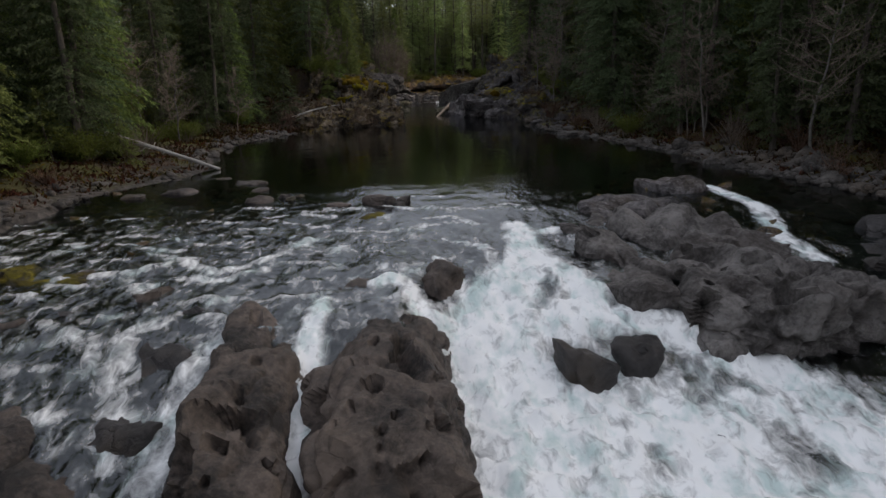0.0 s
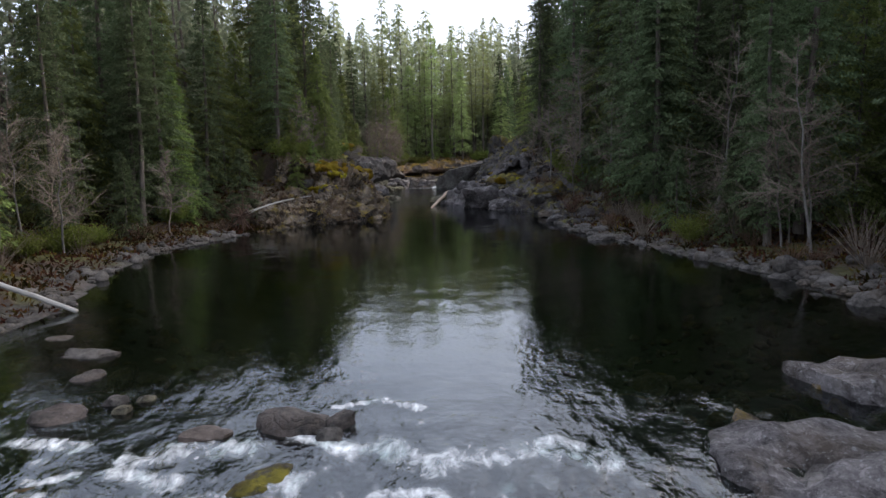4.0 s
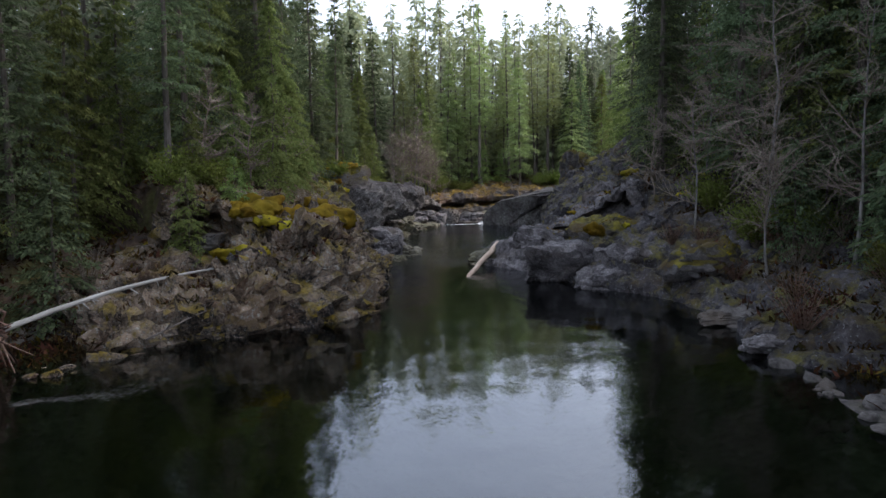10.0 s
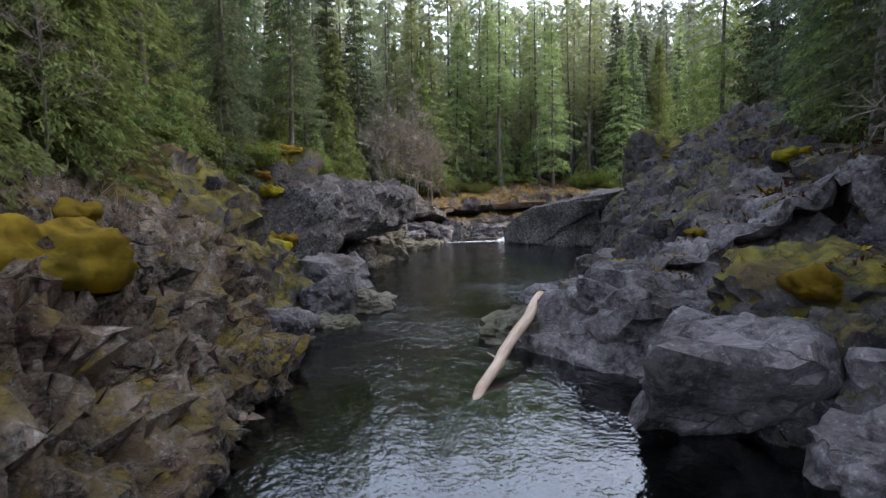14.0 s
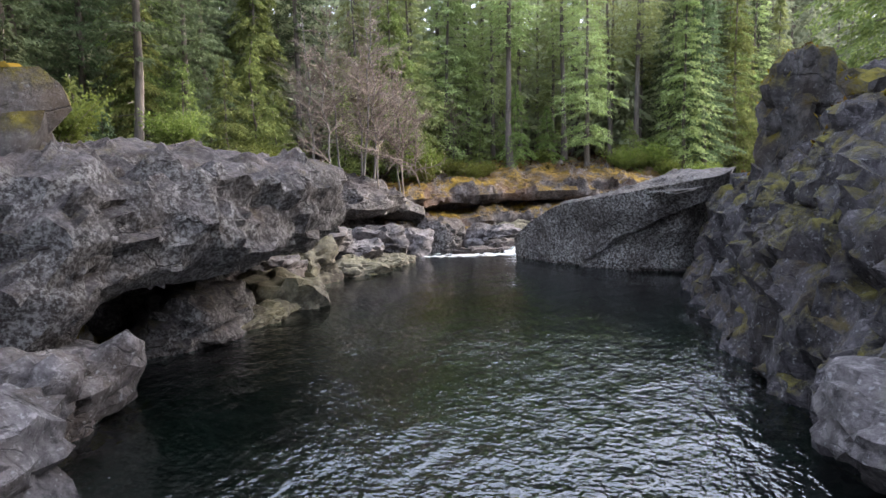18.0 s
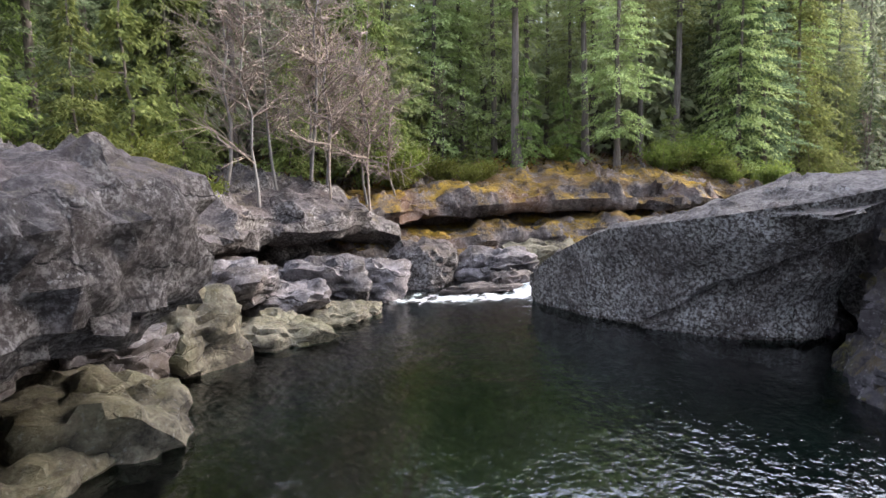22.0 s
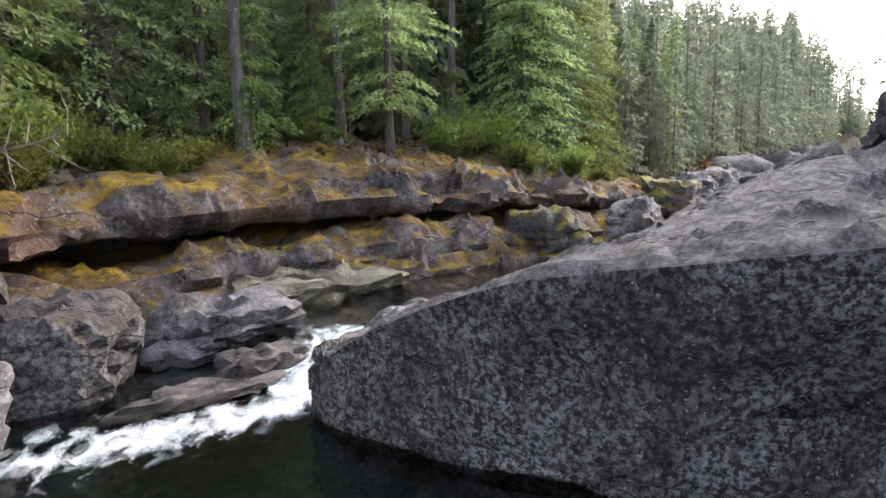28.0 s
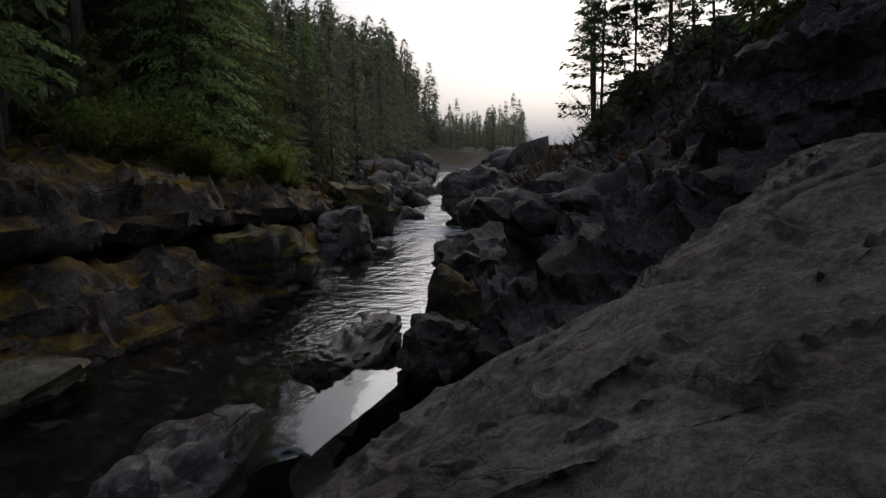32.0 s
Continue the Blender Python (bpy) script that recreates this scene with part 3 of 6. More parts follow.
cliff("rock_bank_point", "stepped brown broken bedrock point with moss", [(-9.4, 52.6), (-8.0, 54.0), (-5.8, 55.3), (-3.5, 57.7), (-3.5, 60), (-4.1, 63), (-4.5, 66.5), (-5.0, 69)],
      taller(POINT, [0.45, 0.7, 1.0, 1.35, 1.45, 1.5, 1.6, 1.75]), ROCK_BROWN, 1, 0.30, 0.50, (1.5, 1.5, 0.34), 0.34, 2, bed=0.42)
WALL_L = [(-0.4, -1.2), (0.0, 0.3), (0.6, 1.0), (1.2, 2.2), (1.6, 3.8), (2.4, 5.2), (3.8, 6.4), (6.5, 7.4)]
STEP_L = [(-0.6, -1.2), (0.0, 0.25), (0.8, 1.0), (1.9, 1.7), (2.9, 2.3), (3.3, 3.6), (4.6, 5.2), (6.5, 6.6)]
cliff("rock_wall_gorge", "steep fractured grey gorge wall with moss ledges", [(-4.7, 66.0), (-5.3, 69.5), (-5.4, 72.5), (-5.4, 75.2), (-6.2, 78.2), (-6.6, 81), (-7.9, 83.6)],
      taller(WALL_L, [0.5, 0.65, 0.8]) + taller(STEP_L, [0.95, 1.0, 0.95, 0.9]), ROCK_MOSS, 1, 0.35, 0.42, (2.0, 2.0, 0.9), 0.12, 3, bed=0.6)
OVER = [(0.2, -1.2), (0.0, 0.0), (0.7, 0.7), (1.2, 1.5), (0.5, 1.95), (-1.7, 2.15), (-2.3, 2.5), (-2.5, 3.2), (-2.3, 4.0), (-1.2, 4.35), (5.5, 4.9)]
BACK = [(-0.3, -1.2), (0.0, 0.2), (0.5, 0.9), (1.1, 1.3), (1.5, 1.9), (1.3, 2.2), (0.6, 2.5), (0.5, 3.2), (0.9, 3.8), (2.0, 4.2), (5.5, 5.0)]
CAP = [(-0.3, -1.2), (0.0, 0.5), (0.7, 1.0), (1.5, 1.4), (2.3, 1.8), (2.7, 2.3), (1.3, 2.55), (0.8, 2.9), (1.0, 3.4), (2.2, 3.75), (5.5, 4.5)]
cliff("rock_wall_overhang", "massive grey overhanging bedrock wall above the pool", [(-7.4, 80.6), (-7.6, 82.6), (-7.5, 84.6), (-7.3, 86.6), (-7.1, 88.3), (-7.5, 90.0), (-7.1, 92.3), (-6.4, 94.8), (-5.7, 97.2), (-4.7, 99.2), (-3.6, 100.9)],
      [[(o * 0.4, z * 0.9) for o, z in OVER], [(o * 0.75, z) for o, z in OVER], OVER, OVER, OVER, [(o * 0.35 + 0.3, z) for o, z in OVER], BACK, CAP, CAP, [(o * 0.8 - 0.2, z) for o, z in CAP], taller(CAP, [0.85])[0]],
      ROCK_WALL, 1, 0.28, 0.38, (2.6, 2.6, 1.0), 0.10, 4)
LEDGE = [(0.0, -0.8), (0.1, 0.9), (0.25, 1.4), (0.8, 1.7), (0.9, 2.1), (1.35, 2.45), (2.4, 2.5), (3.2, 2.62), (3.1, 2.85), (1.7, 2.95), (1.45, 3.35), (1.75, 3.75), (2.8, 4.1), (6.5, 5.0)]
cliff("rock_ledge_upstream", "long undercut ledge of lichened bedrock topped with moss", [(-4.6, 100.0), (-3.2, 101.9), (-1.2, 103.4), (2.4, 104.7), (5.0, 105.4), (8.0, 106.4), (11.5, 108.3), (16, 111.2), (24, 117.6), (34, 126.5)],
      taller(LEDGE, [0.9, 0.92, 0.95, 1, 1, 0.98, 0.9, 0.75, 0.62, 0.55]), ROCK_LEDGE, 1, 0.26, 0.30, (2.4, 2.4, 0.6), 0.10, 5)
WALL_R = [(-0.2, -1.2), (0.0, 0.4), (0.15, 1.4), (0.5, 2.4), (0.9, 3.4), (1.8, 4.0), (3.2, 4.9), (6.5, 7.2)]
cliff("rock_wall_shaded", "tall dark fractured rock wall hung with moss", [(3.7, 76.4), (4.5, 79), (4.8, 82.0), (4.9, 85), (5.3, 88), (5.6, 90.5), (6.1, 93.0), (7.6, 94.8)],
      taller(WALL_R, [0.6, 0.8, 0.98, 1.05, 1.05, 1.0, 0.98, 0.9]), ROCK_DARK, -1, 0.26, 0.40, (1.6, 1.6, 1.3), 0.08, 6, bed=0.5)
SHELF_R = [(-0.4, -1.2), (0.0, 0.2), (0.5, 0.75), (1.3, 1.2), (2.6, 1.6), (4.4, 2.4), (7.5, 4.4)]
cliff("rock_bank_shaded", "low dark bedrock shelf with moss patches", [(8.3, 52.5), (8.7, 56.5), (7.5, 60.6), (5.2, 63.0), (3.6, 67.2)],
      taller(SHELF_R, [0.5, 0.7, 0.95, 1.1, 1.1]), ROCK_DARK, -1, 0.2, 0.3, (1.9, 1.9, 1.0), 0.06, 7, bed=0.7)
cliff("rock_bank_pale", "low grey bedrock shelf scoured by floods", [(3.8, 66.6), (0.9, 69.9), (2.0, 73.2), (4.0, 77)],
      taller(SHELF_R, [1.0, 0.9, 0.95, 1.1]), ROCK, -1, 0.22, 0.28, (2.2, 2.2, 1.0), 0.06, 7, bed=0.7)
BANK_U = [(-0.2, -0.6), (0.0, 1.0), (0.4, 1.5), (1.2, 2.0), (2.5, 2.8), (5, 4.2), (8, 5.6)]
cliff("rock_bank_upstream", "dark sloping bedrock beside the upper channel", [(6.8, 101.6), (10.3, 103.8), (13.4, 105.9), (19.3, 109.3), (26.3, 113.7), (34, 118.9)],
      [[(o * 0.5, z * 0.7) for o, z in BANK_U], [(o * 0.7, z * 0.85) for o, z in BANK_U]] + taller(BANK_U, [0.95, 0.95, 0.95, 0.95]), ROCK_DARK_BARE, -1, 0.2, 0.4, (2.2, 2.2, 0.9), 0.12, 8)
UPPER = [(0.4, 0.5), (0.1, 2.5), (0.0, 3.2), (0.5, 3.5), (0.4, 4.2), (0.5, 4.9), (0.9, 5.3), (2.2, 5.7), (6.5, 6.6)]
HILL = [(0.3, 0.5), (0.2, 1.5), (0.4, 2.4), (0.9, 2.9), (1.3, 3.4), (1.8, 4.1), (2.4, 5.1), (3.2, 6.0), (6.5, 8.4)]
cliff("rock_wall_upper", "dark sloping bedrock ridge above the tilted slab", [(8.4, 92.2), (9.2, 95.0), (10.0, 98.2), (11.0, 99.8), (13.6, 102.0), (18.5, 105.4), (25, 109.6)],
      taller(UPPER, [1.2, 1.2, 1.05, 0.76]) + taller(HILL, [0.86, 0.98, 1.05]), ROCK_DARK_BARE, -1, 0.2, 0.36, (2.8, 2.8, 1.2), 0.10, 10)


def slab_top(x, y):
    """The slab's top: it rises away from the pool and rounds down to the upper channel."""
    r = np.clip(y - 96.0, 0, None)
    l = np.clip(1.8 - x, 0, None)
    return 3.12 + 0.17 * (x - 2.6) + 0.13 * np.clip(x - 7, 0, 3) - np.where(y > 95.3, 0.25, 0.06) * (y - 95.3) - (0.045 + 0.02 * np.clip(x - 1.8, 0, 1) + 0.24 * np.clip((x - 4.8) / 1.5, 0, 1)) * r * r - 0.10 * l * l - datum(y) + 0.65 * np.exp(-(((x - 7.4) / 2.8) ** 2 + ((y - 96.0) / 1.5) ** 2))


def slab_z(x, y, z):
    """Heights of the slab: 1 to 2 stands for the way from its foot to its top."""
    top = slab_top(x, y)
    return np.where(z > 1, 0.1 + (top - 0.1) * np.clip(z - 1, 0, 1), z)


def face(f, reach):
    """The slab's face leans out over the water: a sheet whose lower border lies at the part f of the height, above a block set back."""
    b = (1 - f) * reach
    k = min(1.0, 4 * f)
    return [(reach + 0.9, -1.0), (reach + 0.06, 0.0), (reach, 1.01), (reach * 0.8 + 0.2 * (b + 0.3 * k), 1.02 + 0.3 * f), (b + 0.55 * k, 1.01 + 0.66 * f), (b + 0.75 * k, 1.015 + 0.95 * f),
            (b, 1.02 + f * 0.97), (0.45 * b, 1.0 + 0.985 * (1 - 0.45 * (1 - f))), (0.0, 1.985), (0.10, 2.0), (1.2, 2.0), (3.5, 2.0), (6, 2.0), (8.5, 1.9)]


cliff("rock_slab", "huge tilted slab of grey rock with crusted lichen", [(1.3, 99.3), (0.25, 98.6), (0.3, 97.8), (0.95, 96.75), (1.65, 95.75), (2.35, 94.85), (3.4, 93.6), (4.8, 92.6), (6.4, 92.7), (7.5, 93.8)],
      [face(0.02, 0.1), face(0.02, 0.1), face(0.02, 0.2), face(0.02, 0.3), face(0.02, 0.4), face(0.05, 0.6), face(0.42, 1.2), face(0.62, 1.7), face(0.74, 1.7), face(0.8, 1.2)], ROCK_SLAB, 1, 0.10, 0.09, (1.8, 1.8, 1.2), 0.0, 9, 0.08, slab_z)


# ---- boulders ----
def rock_shape(size, seed, level=4, box=0.5, amp=0.16, block=0.12, strata=0.0, pits=0.0):
    """Vertices of a weathered boulder, its middle at the origin: a ball cut by planes, sharp for a high box, then worn."""
    u, f = ICO[level]
    r = np.random.RandomState(seed)
    planes = np.vstack([np.eye(3), -np.eye(3), r.normal(size=(11, 3))])
    planes += r.normal(0, 0.16, planes.shape)
    planes /= np.linalg.norm(planes, axis=1)[:, None]
    reach = np.r_[np.full(6, 1.0), r.uniform(0.86, 1.12, 11)]
    k = 5 + 16 * box
    v = u * ((np.clip(u @ planes.T, 0, None) / reach) ** k).sum(1)[:, None] ** (-1 / k)
    s = np.array(size, float) / 2
    m = float(s.mean())
    p = v * s / m
    w = p + seed * 7.1
    out = amp * 0.55 * fbm(w * 1.2, 4)
    val, edge, lean = cells(w * (1.3, 1.3, 1.9))
    out += block * ((1 - np.exp(-edge / 0.14)) * (0.6 + 0.7 * (val - 0.5) + 0.35 * lean) - 0.4)
    fis = perlin(w * (0.8, 0.8, 1.6) + 21)
    out -= 0.55 * block * np.exp(-(fis / 0.05) ** 2)
    val, edge, lean = cells(w * 4.2 + 3)
    out += 0.35 * block * (1 - np.exp(-edge / 0.2)) * (0.4 + 0.6 * (val - 0.5) + 0.4 * lean)
    out += 0.025 * fbm(w * 4, 4, 0.6)
    if strata:
        q = (p[:, 2] * m + 0.1 * fbm(w, 2)) / 0.3
        fr = q - np.floor(q)
        out -= strata * np.exp(-(np.minimum(fr, 1 - fr) / 0.10) ** 2)
    if pits:                                              # potholes worn into the upper faces
        hole = np.clip(perlin(p * m * (1.1, 1.1, 0.8) + seed) - 0.34, 0, 0.22) + 0.6 * np.clip(perlin(p * m * (2.6, 2.6, 1.6) + 3 * seed) - 0.42, 0, 0.2)
        out -= pits * hole / m * np.clip(u[:, 2] * 2 + 0.6, 0, 1)
    return (p + u * out[:, None]) * m, f


def boulder(place, size, seed, mat=None, turn=0, tilt=(0, 0), level=4, box=0.5, amp=0.16, block=0.14, strata=0.0, label="weathered grey boulder in the river", name="boulder", group="", pits=0.0):
    v, f = rock_shape(size, seed, level + (level == 5), box, amp, block, strata, pits)
    me = mesh(name, v, f, mat or ROCK)
    me.set_sharp_from_angle(angle=radians(40))
    ob = new(name, me)
    ob.matrix_world = pose(*place, tilt[0], tilt[1], turn)
    return tagged(ob, label, "boulder", group)

# ---- water ----
def water_material(name, tint, ripple):
    """Clear dark water: Fresnel mirror over a tinted view of the bed, with white foam where the mesh says so."""
    m, t, b = material(name)
    p, g = world_place(t)
    sep = t.nodes.new("ShaderNodeSeparateXYZ")
    link(t, g.outputs["Position"], sep.inputs[0])
    calm = ramp(t, maths(t, "DIVIDE", sep.outputs[1], 120.0), ripple)
    wide, _ = world_place(t, 1.0, 0.55, 1.0)
    h = maths(t, "ADD", maths(t, "MULTIPLY", noise_of(t, wide, 2.6, 3, 0.5), 0.7), maths(t, "MULTIPLY", noise_of(t, p, 8.0, 2, 0.5), 0.22))
    patch = ramp(t, noise_of(t, p, 0.22, 3), [(0.35, GREY3(0.35)), (0.65, (1, 1, 1))])
    bump = node(t, "Bump", Distance=0.24)
    link(t, h, bump.inputs["Height"])
    link(t, maths(t, "MULTIPLY", calm, patch), bump.inputs["Strength"])
    gl = node(t, "BsdfGlossy", Roughness=0.03, Color=(0.95, 0.97, 1.0, 1))
    tr = node(t, "BsdfTransparent")
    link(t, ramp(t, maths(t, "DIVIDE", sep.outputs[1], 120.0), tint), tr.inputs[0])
    fr = node(t, "Fresnel", IOR=1.85)
    for s in (gl, fr):
        link(t, bump.outputs[0], s.inputs["Normal"])
    ms = t.nodes.new("ShaderNodeMixShader")
    link(t, fr.outputs[0], ms.inputs[0])
    link(t, tr.outputs[0], ms.inputs[1])
    link(t, gl.outputs[0], ms.inputs[2])
    at = t.nodes.new("ShaderNodeAttribute")
    at.attribute_name = "foam"
    along, _ = world_place(t, 1.0, 0.55, 1.0)
    streak = node(t, "TexNoise", Scale=3.6, Detail=10, Roughness=0.62, Distortion=0.5)
    link(t, along, streak.inputs["Vector"])
    amount = maths(t, "ADD", at.outputs["Fac"], maths(t, "MULTIPLY", maths(t, "SUBTRACT", streak.outputs["Fac"], 0.5), 1.9))
    fac = ramp(t, amount, [(0.22, (0, 0, 0)), (0.55, GREY3(0.38)), (0.95, (1, 1, 1))])
    fac = maths(t, "MULTIPLY", fac, ramp(t, at.outputs["Fac"], [(0.02, (0, 0, 0)), (0.30, (1, 1, 1))]))
    white = node(t, "BsdfDiffuse")
    # greenish grey put into the white for the foam's shadowed and thin parts
    link(t, ramp(t, noise_of(t, along, 1.7, 6, 0.58), [(0.34, (0.58, 0.69, 0.67)), (0.52, (0.97, 0.97, 0.96))]), white.inputs[0])
    fb = node(t, "Bump", Strength=0.35, Distance=0.05)
    link(t, streak.outputs["Fac"], fb.inputs["Height"])
    link(t, fb.outputs[0], white.inputs["Normal"])
    mf = t.nodes.new("ShaderNodeMixShader")
    link(t, fac, mf.inputs[0])
    link(t, ms.outputs[0], mf.inputs[1])
    link(t, white.outputs[0], mf.inputs[2])
    link(t, mf.outputs[0], t.nodes["Material Output"].inputs[0])
    return m


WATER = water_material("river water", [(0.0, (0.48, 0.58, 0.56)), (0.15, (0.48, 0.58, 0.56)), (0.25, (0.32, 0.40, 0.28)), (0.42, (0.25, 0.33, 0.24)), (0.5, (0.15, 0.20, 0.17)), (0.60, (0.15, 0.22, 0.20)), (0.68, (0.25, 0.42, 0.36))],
                       [(0.0, GREY3(0.9)), (0.15, GREY3(0.8)), (0.19, GREY3(0.30)), (0.23, GREY3(0.09)), (0.46, GREY3(0.07)), (0.51, GREY3(0.16)), (0.55, GREY3(0.26)), (0.59, GREY3(0.5)), (0.64, GREY3(0.85)), (0.70, GREY3(0.7)), (0.78, GREY3(0.35)), (0.84, GREY3(0.3))])
WATER_FAST = water_material("channel water", [(0.0, (0.26, 0.32, 0.29))], [(0.0, GREY3(0.06)), (0.852, GREY3(0.06)), (0.866, GREY3(0.42))])


def seg_dist(xy, line):
    """Distance from a line of points, and how far along it (0 to 1) the nearest place is."""
    best, along = np.full(len(xy), 1e9), np.zeros(len(xy))
    p = np.array(line, float)
    for k in range(len(p) - 1):
        ab = p[k + 1] - p[k]
        s = np.clip(((xy - p[k]) @ ab) / (ab @ ab), 0, 1)
        d = np.hypot(*(xy - p[k] - s[:, None] * ab).T)
        near = d < best
        best, along = np.where(near, d, best), np.where(near, (k + s) / (len(p) - 1), along)
    return best, along


def water(name, label, V, faces, foam, mat):
    me = mesh(name, V, faces, mat)
    a = me.attributes.new("foam", "FLOAT", "POINT")
    a.data.foreach_set("value", np.ascontiguousarray(foam, dtype=np.float32))
    ob = new(name, me)
    return tagged(ob, label, "river", kind="structure")


# pool: level, with foam where the cascade runs into it and at the lip
wx, wy = np.arange(-16, 17, 0.3), np.arange(25.7, 101.6, 0.3)
WX, WY = np.meshgrid(wx, wy, indexing="ij")
wxy = np.c_[WX.ravel(), WY.ravel()]
d, s = seg_dist(wxy, [(0.7, 99.7), (0.0, 99.0), (-1.4, 98.7), (-3.4, 98.3)])
foam = np.clip(1.05 - d / (0.35 + 1.0 * s), 0, 1) * (1 - 0.55 * s)
wz = 0.010 * np.clip((wxy[:, 1] - 26) / 3, 0, 1) * fbm(np.c_[wxy * 0.8, np.zeros(len(wxy))], 2)
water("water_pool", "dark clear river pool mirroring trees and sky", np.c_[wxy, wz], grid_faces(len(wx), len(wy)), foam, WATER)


fx, fy = np.arange(-17, 18, 0.11), np.linspace(2, 25.7, 250)
FX, FY = np.meshgrid(fx, fy, indexing="ij")
fxy = np.c_[FX.ravel(), FY.ravel()]
z0 = falls_z(fxy[:, 0], fxy[:, 1])
p3 = np.c_[fxy * (1.0, 0.6), np.zeros(len(fxy))]
rough = np.clip((25.2 - fxy[:, 1]) / 8, 0, 1)
X, Y = fxy.T
foam = np.zeros(len(fxy))


def chute(line, w0, w1, top):
    """White water along a line, w0 to w1 metres to each side."""
    dd, al = seg_dist(fxy, line)
    return top * np.clip(1.5 - dd / (w0 + (w1 - w0) * al), 0, 1)


foam = np.maximum(foam, chute([(2.4, 19.0), (2.5, 16.6), (1.6, 14.9), (1.2, 13.6), (1.4, 11.4)], 0.35, 1.5, 1.1))
foam = np.maximum(foam, chute([(3.0, 16.3), (3.7, 14.8), (3.0, 13.8)], 0.4, 0.8, 1.0))
foam = np.maximum(foam, chute([(2.0, 13.9), (4.7, 13.9), (6.1, 13.1), (6.8, 12.4), (7.6, 11.6)], 0.5, 0.8, 0.95))
foam = np.maximum(foam, chute([(0.0, 16.5), (0.7, 14.9), (1.2, 13.8)], 0.18, 0.5, 0.9))
foam = np.maximum(foam, chute([(-1.5, 14.6), (-0.9, 14.9), (-0.3, 13.7), (0.9, 13.0)], 0.2, 0.5, 0.95))
foam = np.maximum(foam, chute([(-2.6, 13.7), (-2.6, 12.1), (-2.5, 9), (-2.6, 6)], 0.22, 0.5, 1.0))
foam = np.maximum(foam, chute([(-3.9, 13.4), (-4.4, 12.3), (-4.8, 11.7), (-4.8, 9), (-5, 6)], 0.15, 0.45, 0.62))
foam = np.maximum(foam, chute([(-5.7, 13.2), (-6.5, 12.4), (-6.2, 11.0), (-5.4, 9.6)], 0.2, 0.5, 0.55))
foam = np.maximum(foam, chute([(-8.6, 13.0), (-7.3, 12.4), (-6.6, 11.6)], 0.2, 0.4, 0.5))
foam = np.maximum(foam, chute([(-9.4, 15.3), (-7.7, 15.5), (-6.8, 16.4), (-5.7, 15.5), (-4.6, 16.2), (-3.7, 18.0)], 0.22, 0.3, 0.62))
foam = np.maximum(foam, chute([(-6.4, 15.2), (-5.4, 15.0), (-4.4, 15.6)], 0.18, 0.25, 0.6))
foam = np.maximum(foam, chute([(-0.4, 20.0), (0.4, 19.9), (1.1, 19.3)], 0.12, 0.2, 0.6))
foam = np.maximum(foam, chute([(3.2, 18.4), (4.1, 18.6)], 0.2, 0.25, 0.8))
foam = np.maximum(foam, chute([(-1.6, 15.0), (-1.3, 15.8)], 0.1, 0.15, 0.6))
foam = np.maximum(foam, chute([(10.0, 23.4), (10.1, 22.4), (10.4, 20.0), (9.8, 17.6), (10.1, 16.2)], 0.3, 0.4, 0.85))
foam = np.maximum(foam, chute([(0.2, 18.0), (1.3, 17.4), (1.7, 15.9)], 0.1, 0.3, 0.6))
foam = np.maximum(foam, chute([(-8.6, 17.6), (-7.2, 17.4)], 0.12, 0.2, 0.5))
foam = np.maximum(foam, chute([(-5.6, 20.6), (-4.6, 20.8), (-3.4, 20.5)], 0.12, 0.2, 0.5))
foam = np.maximum(foam, chute([(-3.0, 19.0), (-1.6, 18.8), (-0.6, 19.1)], 0.1, 0.2, 0.45))
foam = np.maximum(foam, chute([(-7.6, 20.2), (-6.2, 20.0)], 0.1, 0.2, 0.45))
foam = np.maximum(foam, chute([(-1.4, 22.9), (-0.5, 23.1), (0.2, 22.6)], 0.10, 0.16, 0.5))
foam = np.maximum(foam, chute([(-0.4, 21.4), (0.3, 20.6), (1.0, 20.9)], 0.3, 0.4, 0.42))
foam = np.maximum(foam, chute([(1.2, 20.7), (2.3, 21.2), (2.9, 20.6)], 0.3, 0.4, 0.42))
foam = np.maximum(foam, chute([(-4.6, 20.9), (-3.6, 21.5), (-2.6, 21.4)], 0.3, 0.4, 0.42))
foam = np.maximum(foam, chute([(-2.2, 22.1), (-1.4, 21.6), (-0.8, 21.2)], 0.15, 0.25, 0.55))
foam = np.maximum(foam, chute([(-6.6, 21.8), (-5.4, 21.6)], 0.15, 0.25, 0.5))
basin = np.clip((X + 0.4) / 1.2, 0, 1) * np.clip((14.2 - Y - 0.25 * np.abs(X - 3)) / 2.5, 0, 1)
foam = np.maximum(foam, basin * np.clip(0.95 + 0.75 * fbm(np.c_[fxy * (0.7, 0.5), np.full(len(fxy), 5.0)], 3), 0.5, 1.0))
foam = np.maximum(foam, 0.6 * np.clip((8.6 - Y) / 1.5, 0, 1) * np.clip((X + 2.0) / 1.5, 0.25, 1))
riffle = np.clip(perlin(np.c_[fxy * (0.9, 2.2), np.full(len(fxy), 3.0)]) * 1.2 + 0.18, 0, 1) * np.clip((23.5 - Y) / 4, 0, 1) * np.clip((2.5 - X) / 2, 0, 1)
aerated = 0.24 * np.clip((23.5 - Y) / 5, 0, 1) * np.clip((6 - X) / 2, 0, 1)           # fine bubbles make the fast water milky
foam = np.clip(np.maximum(np.maximum(foam, 0.62 * riffle), aerated), 0, 1)
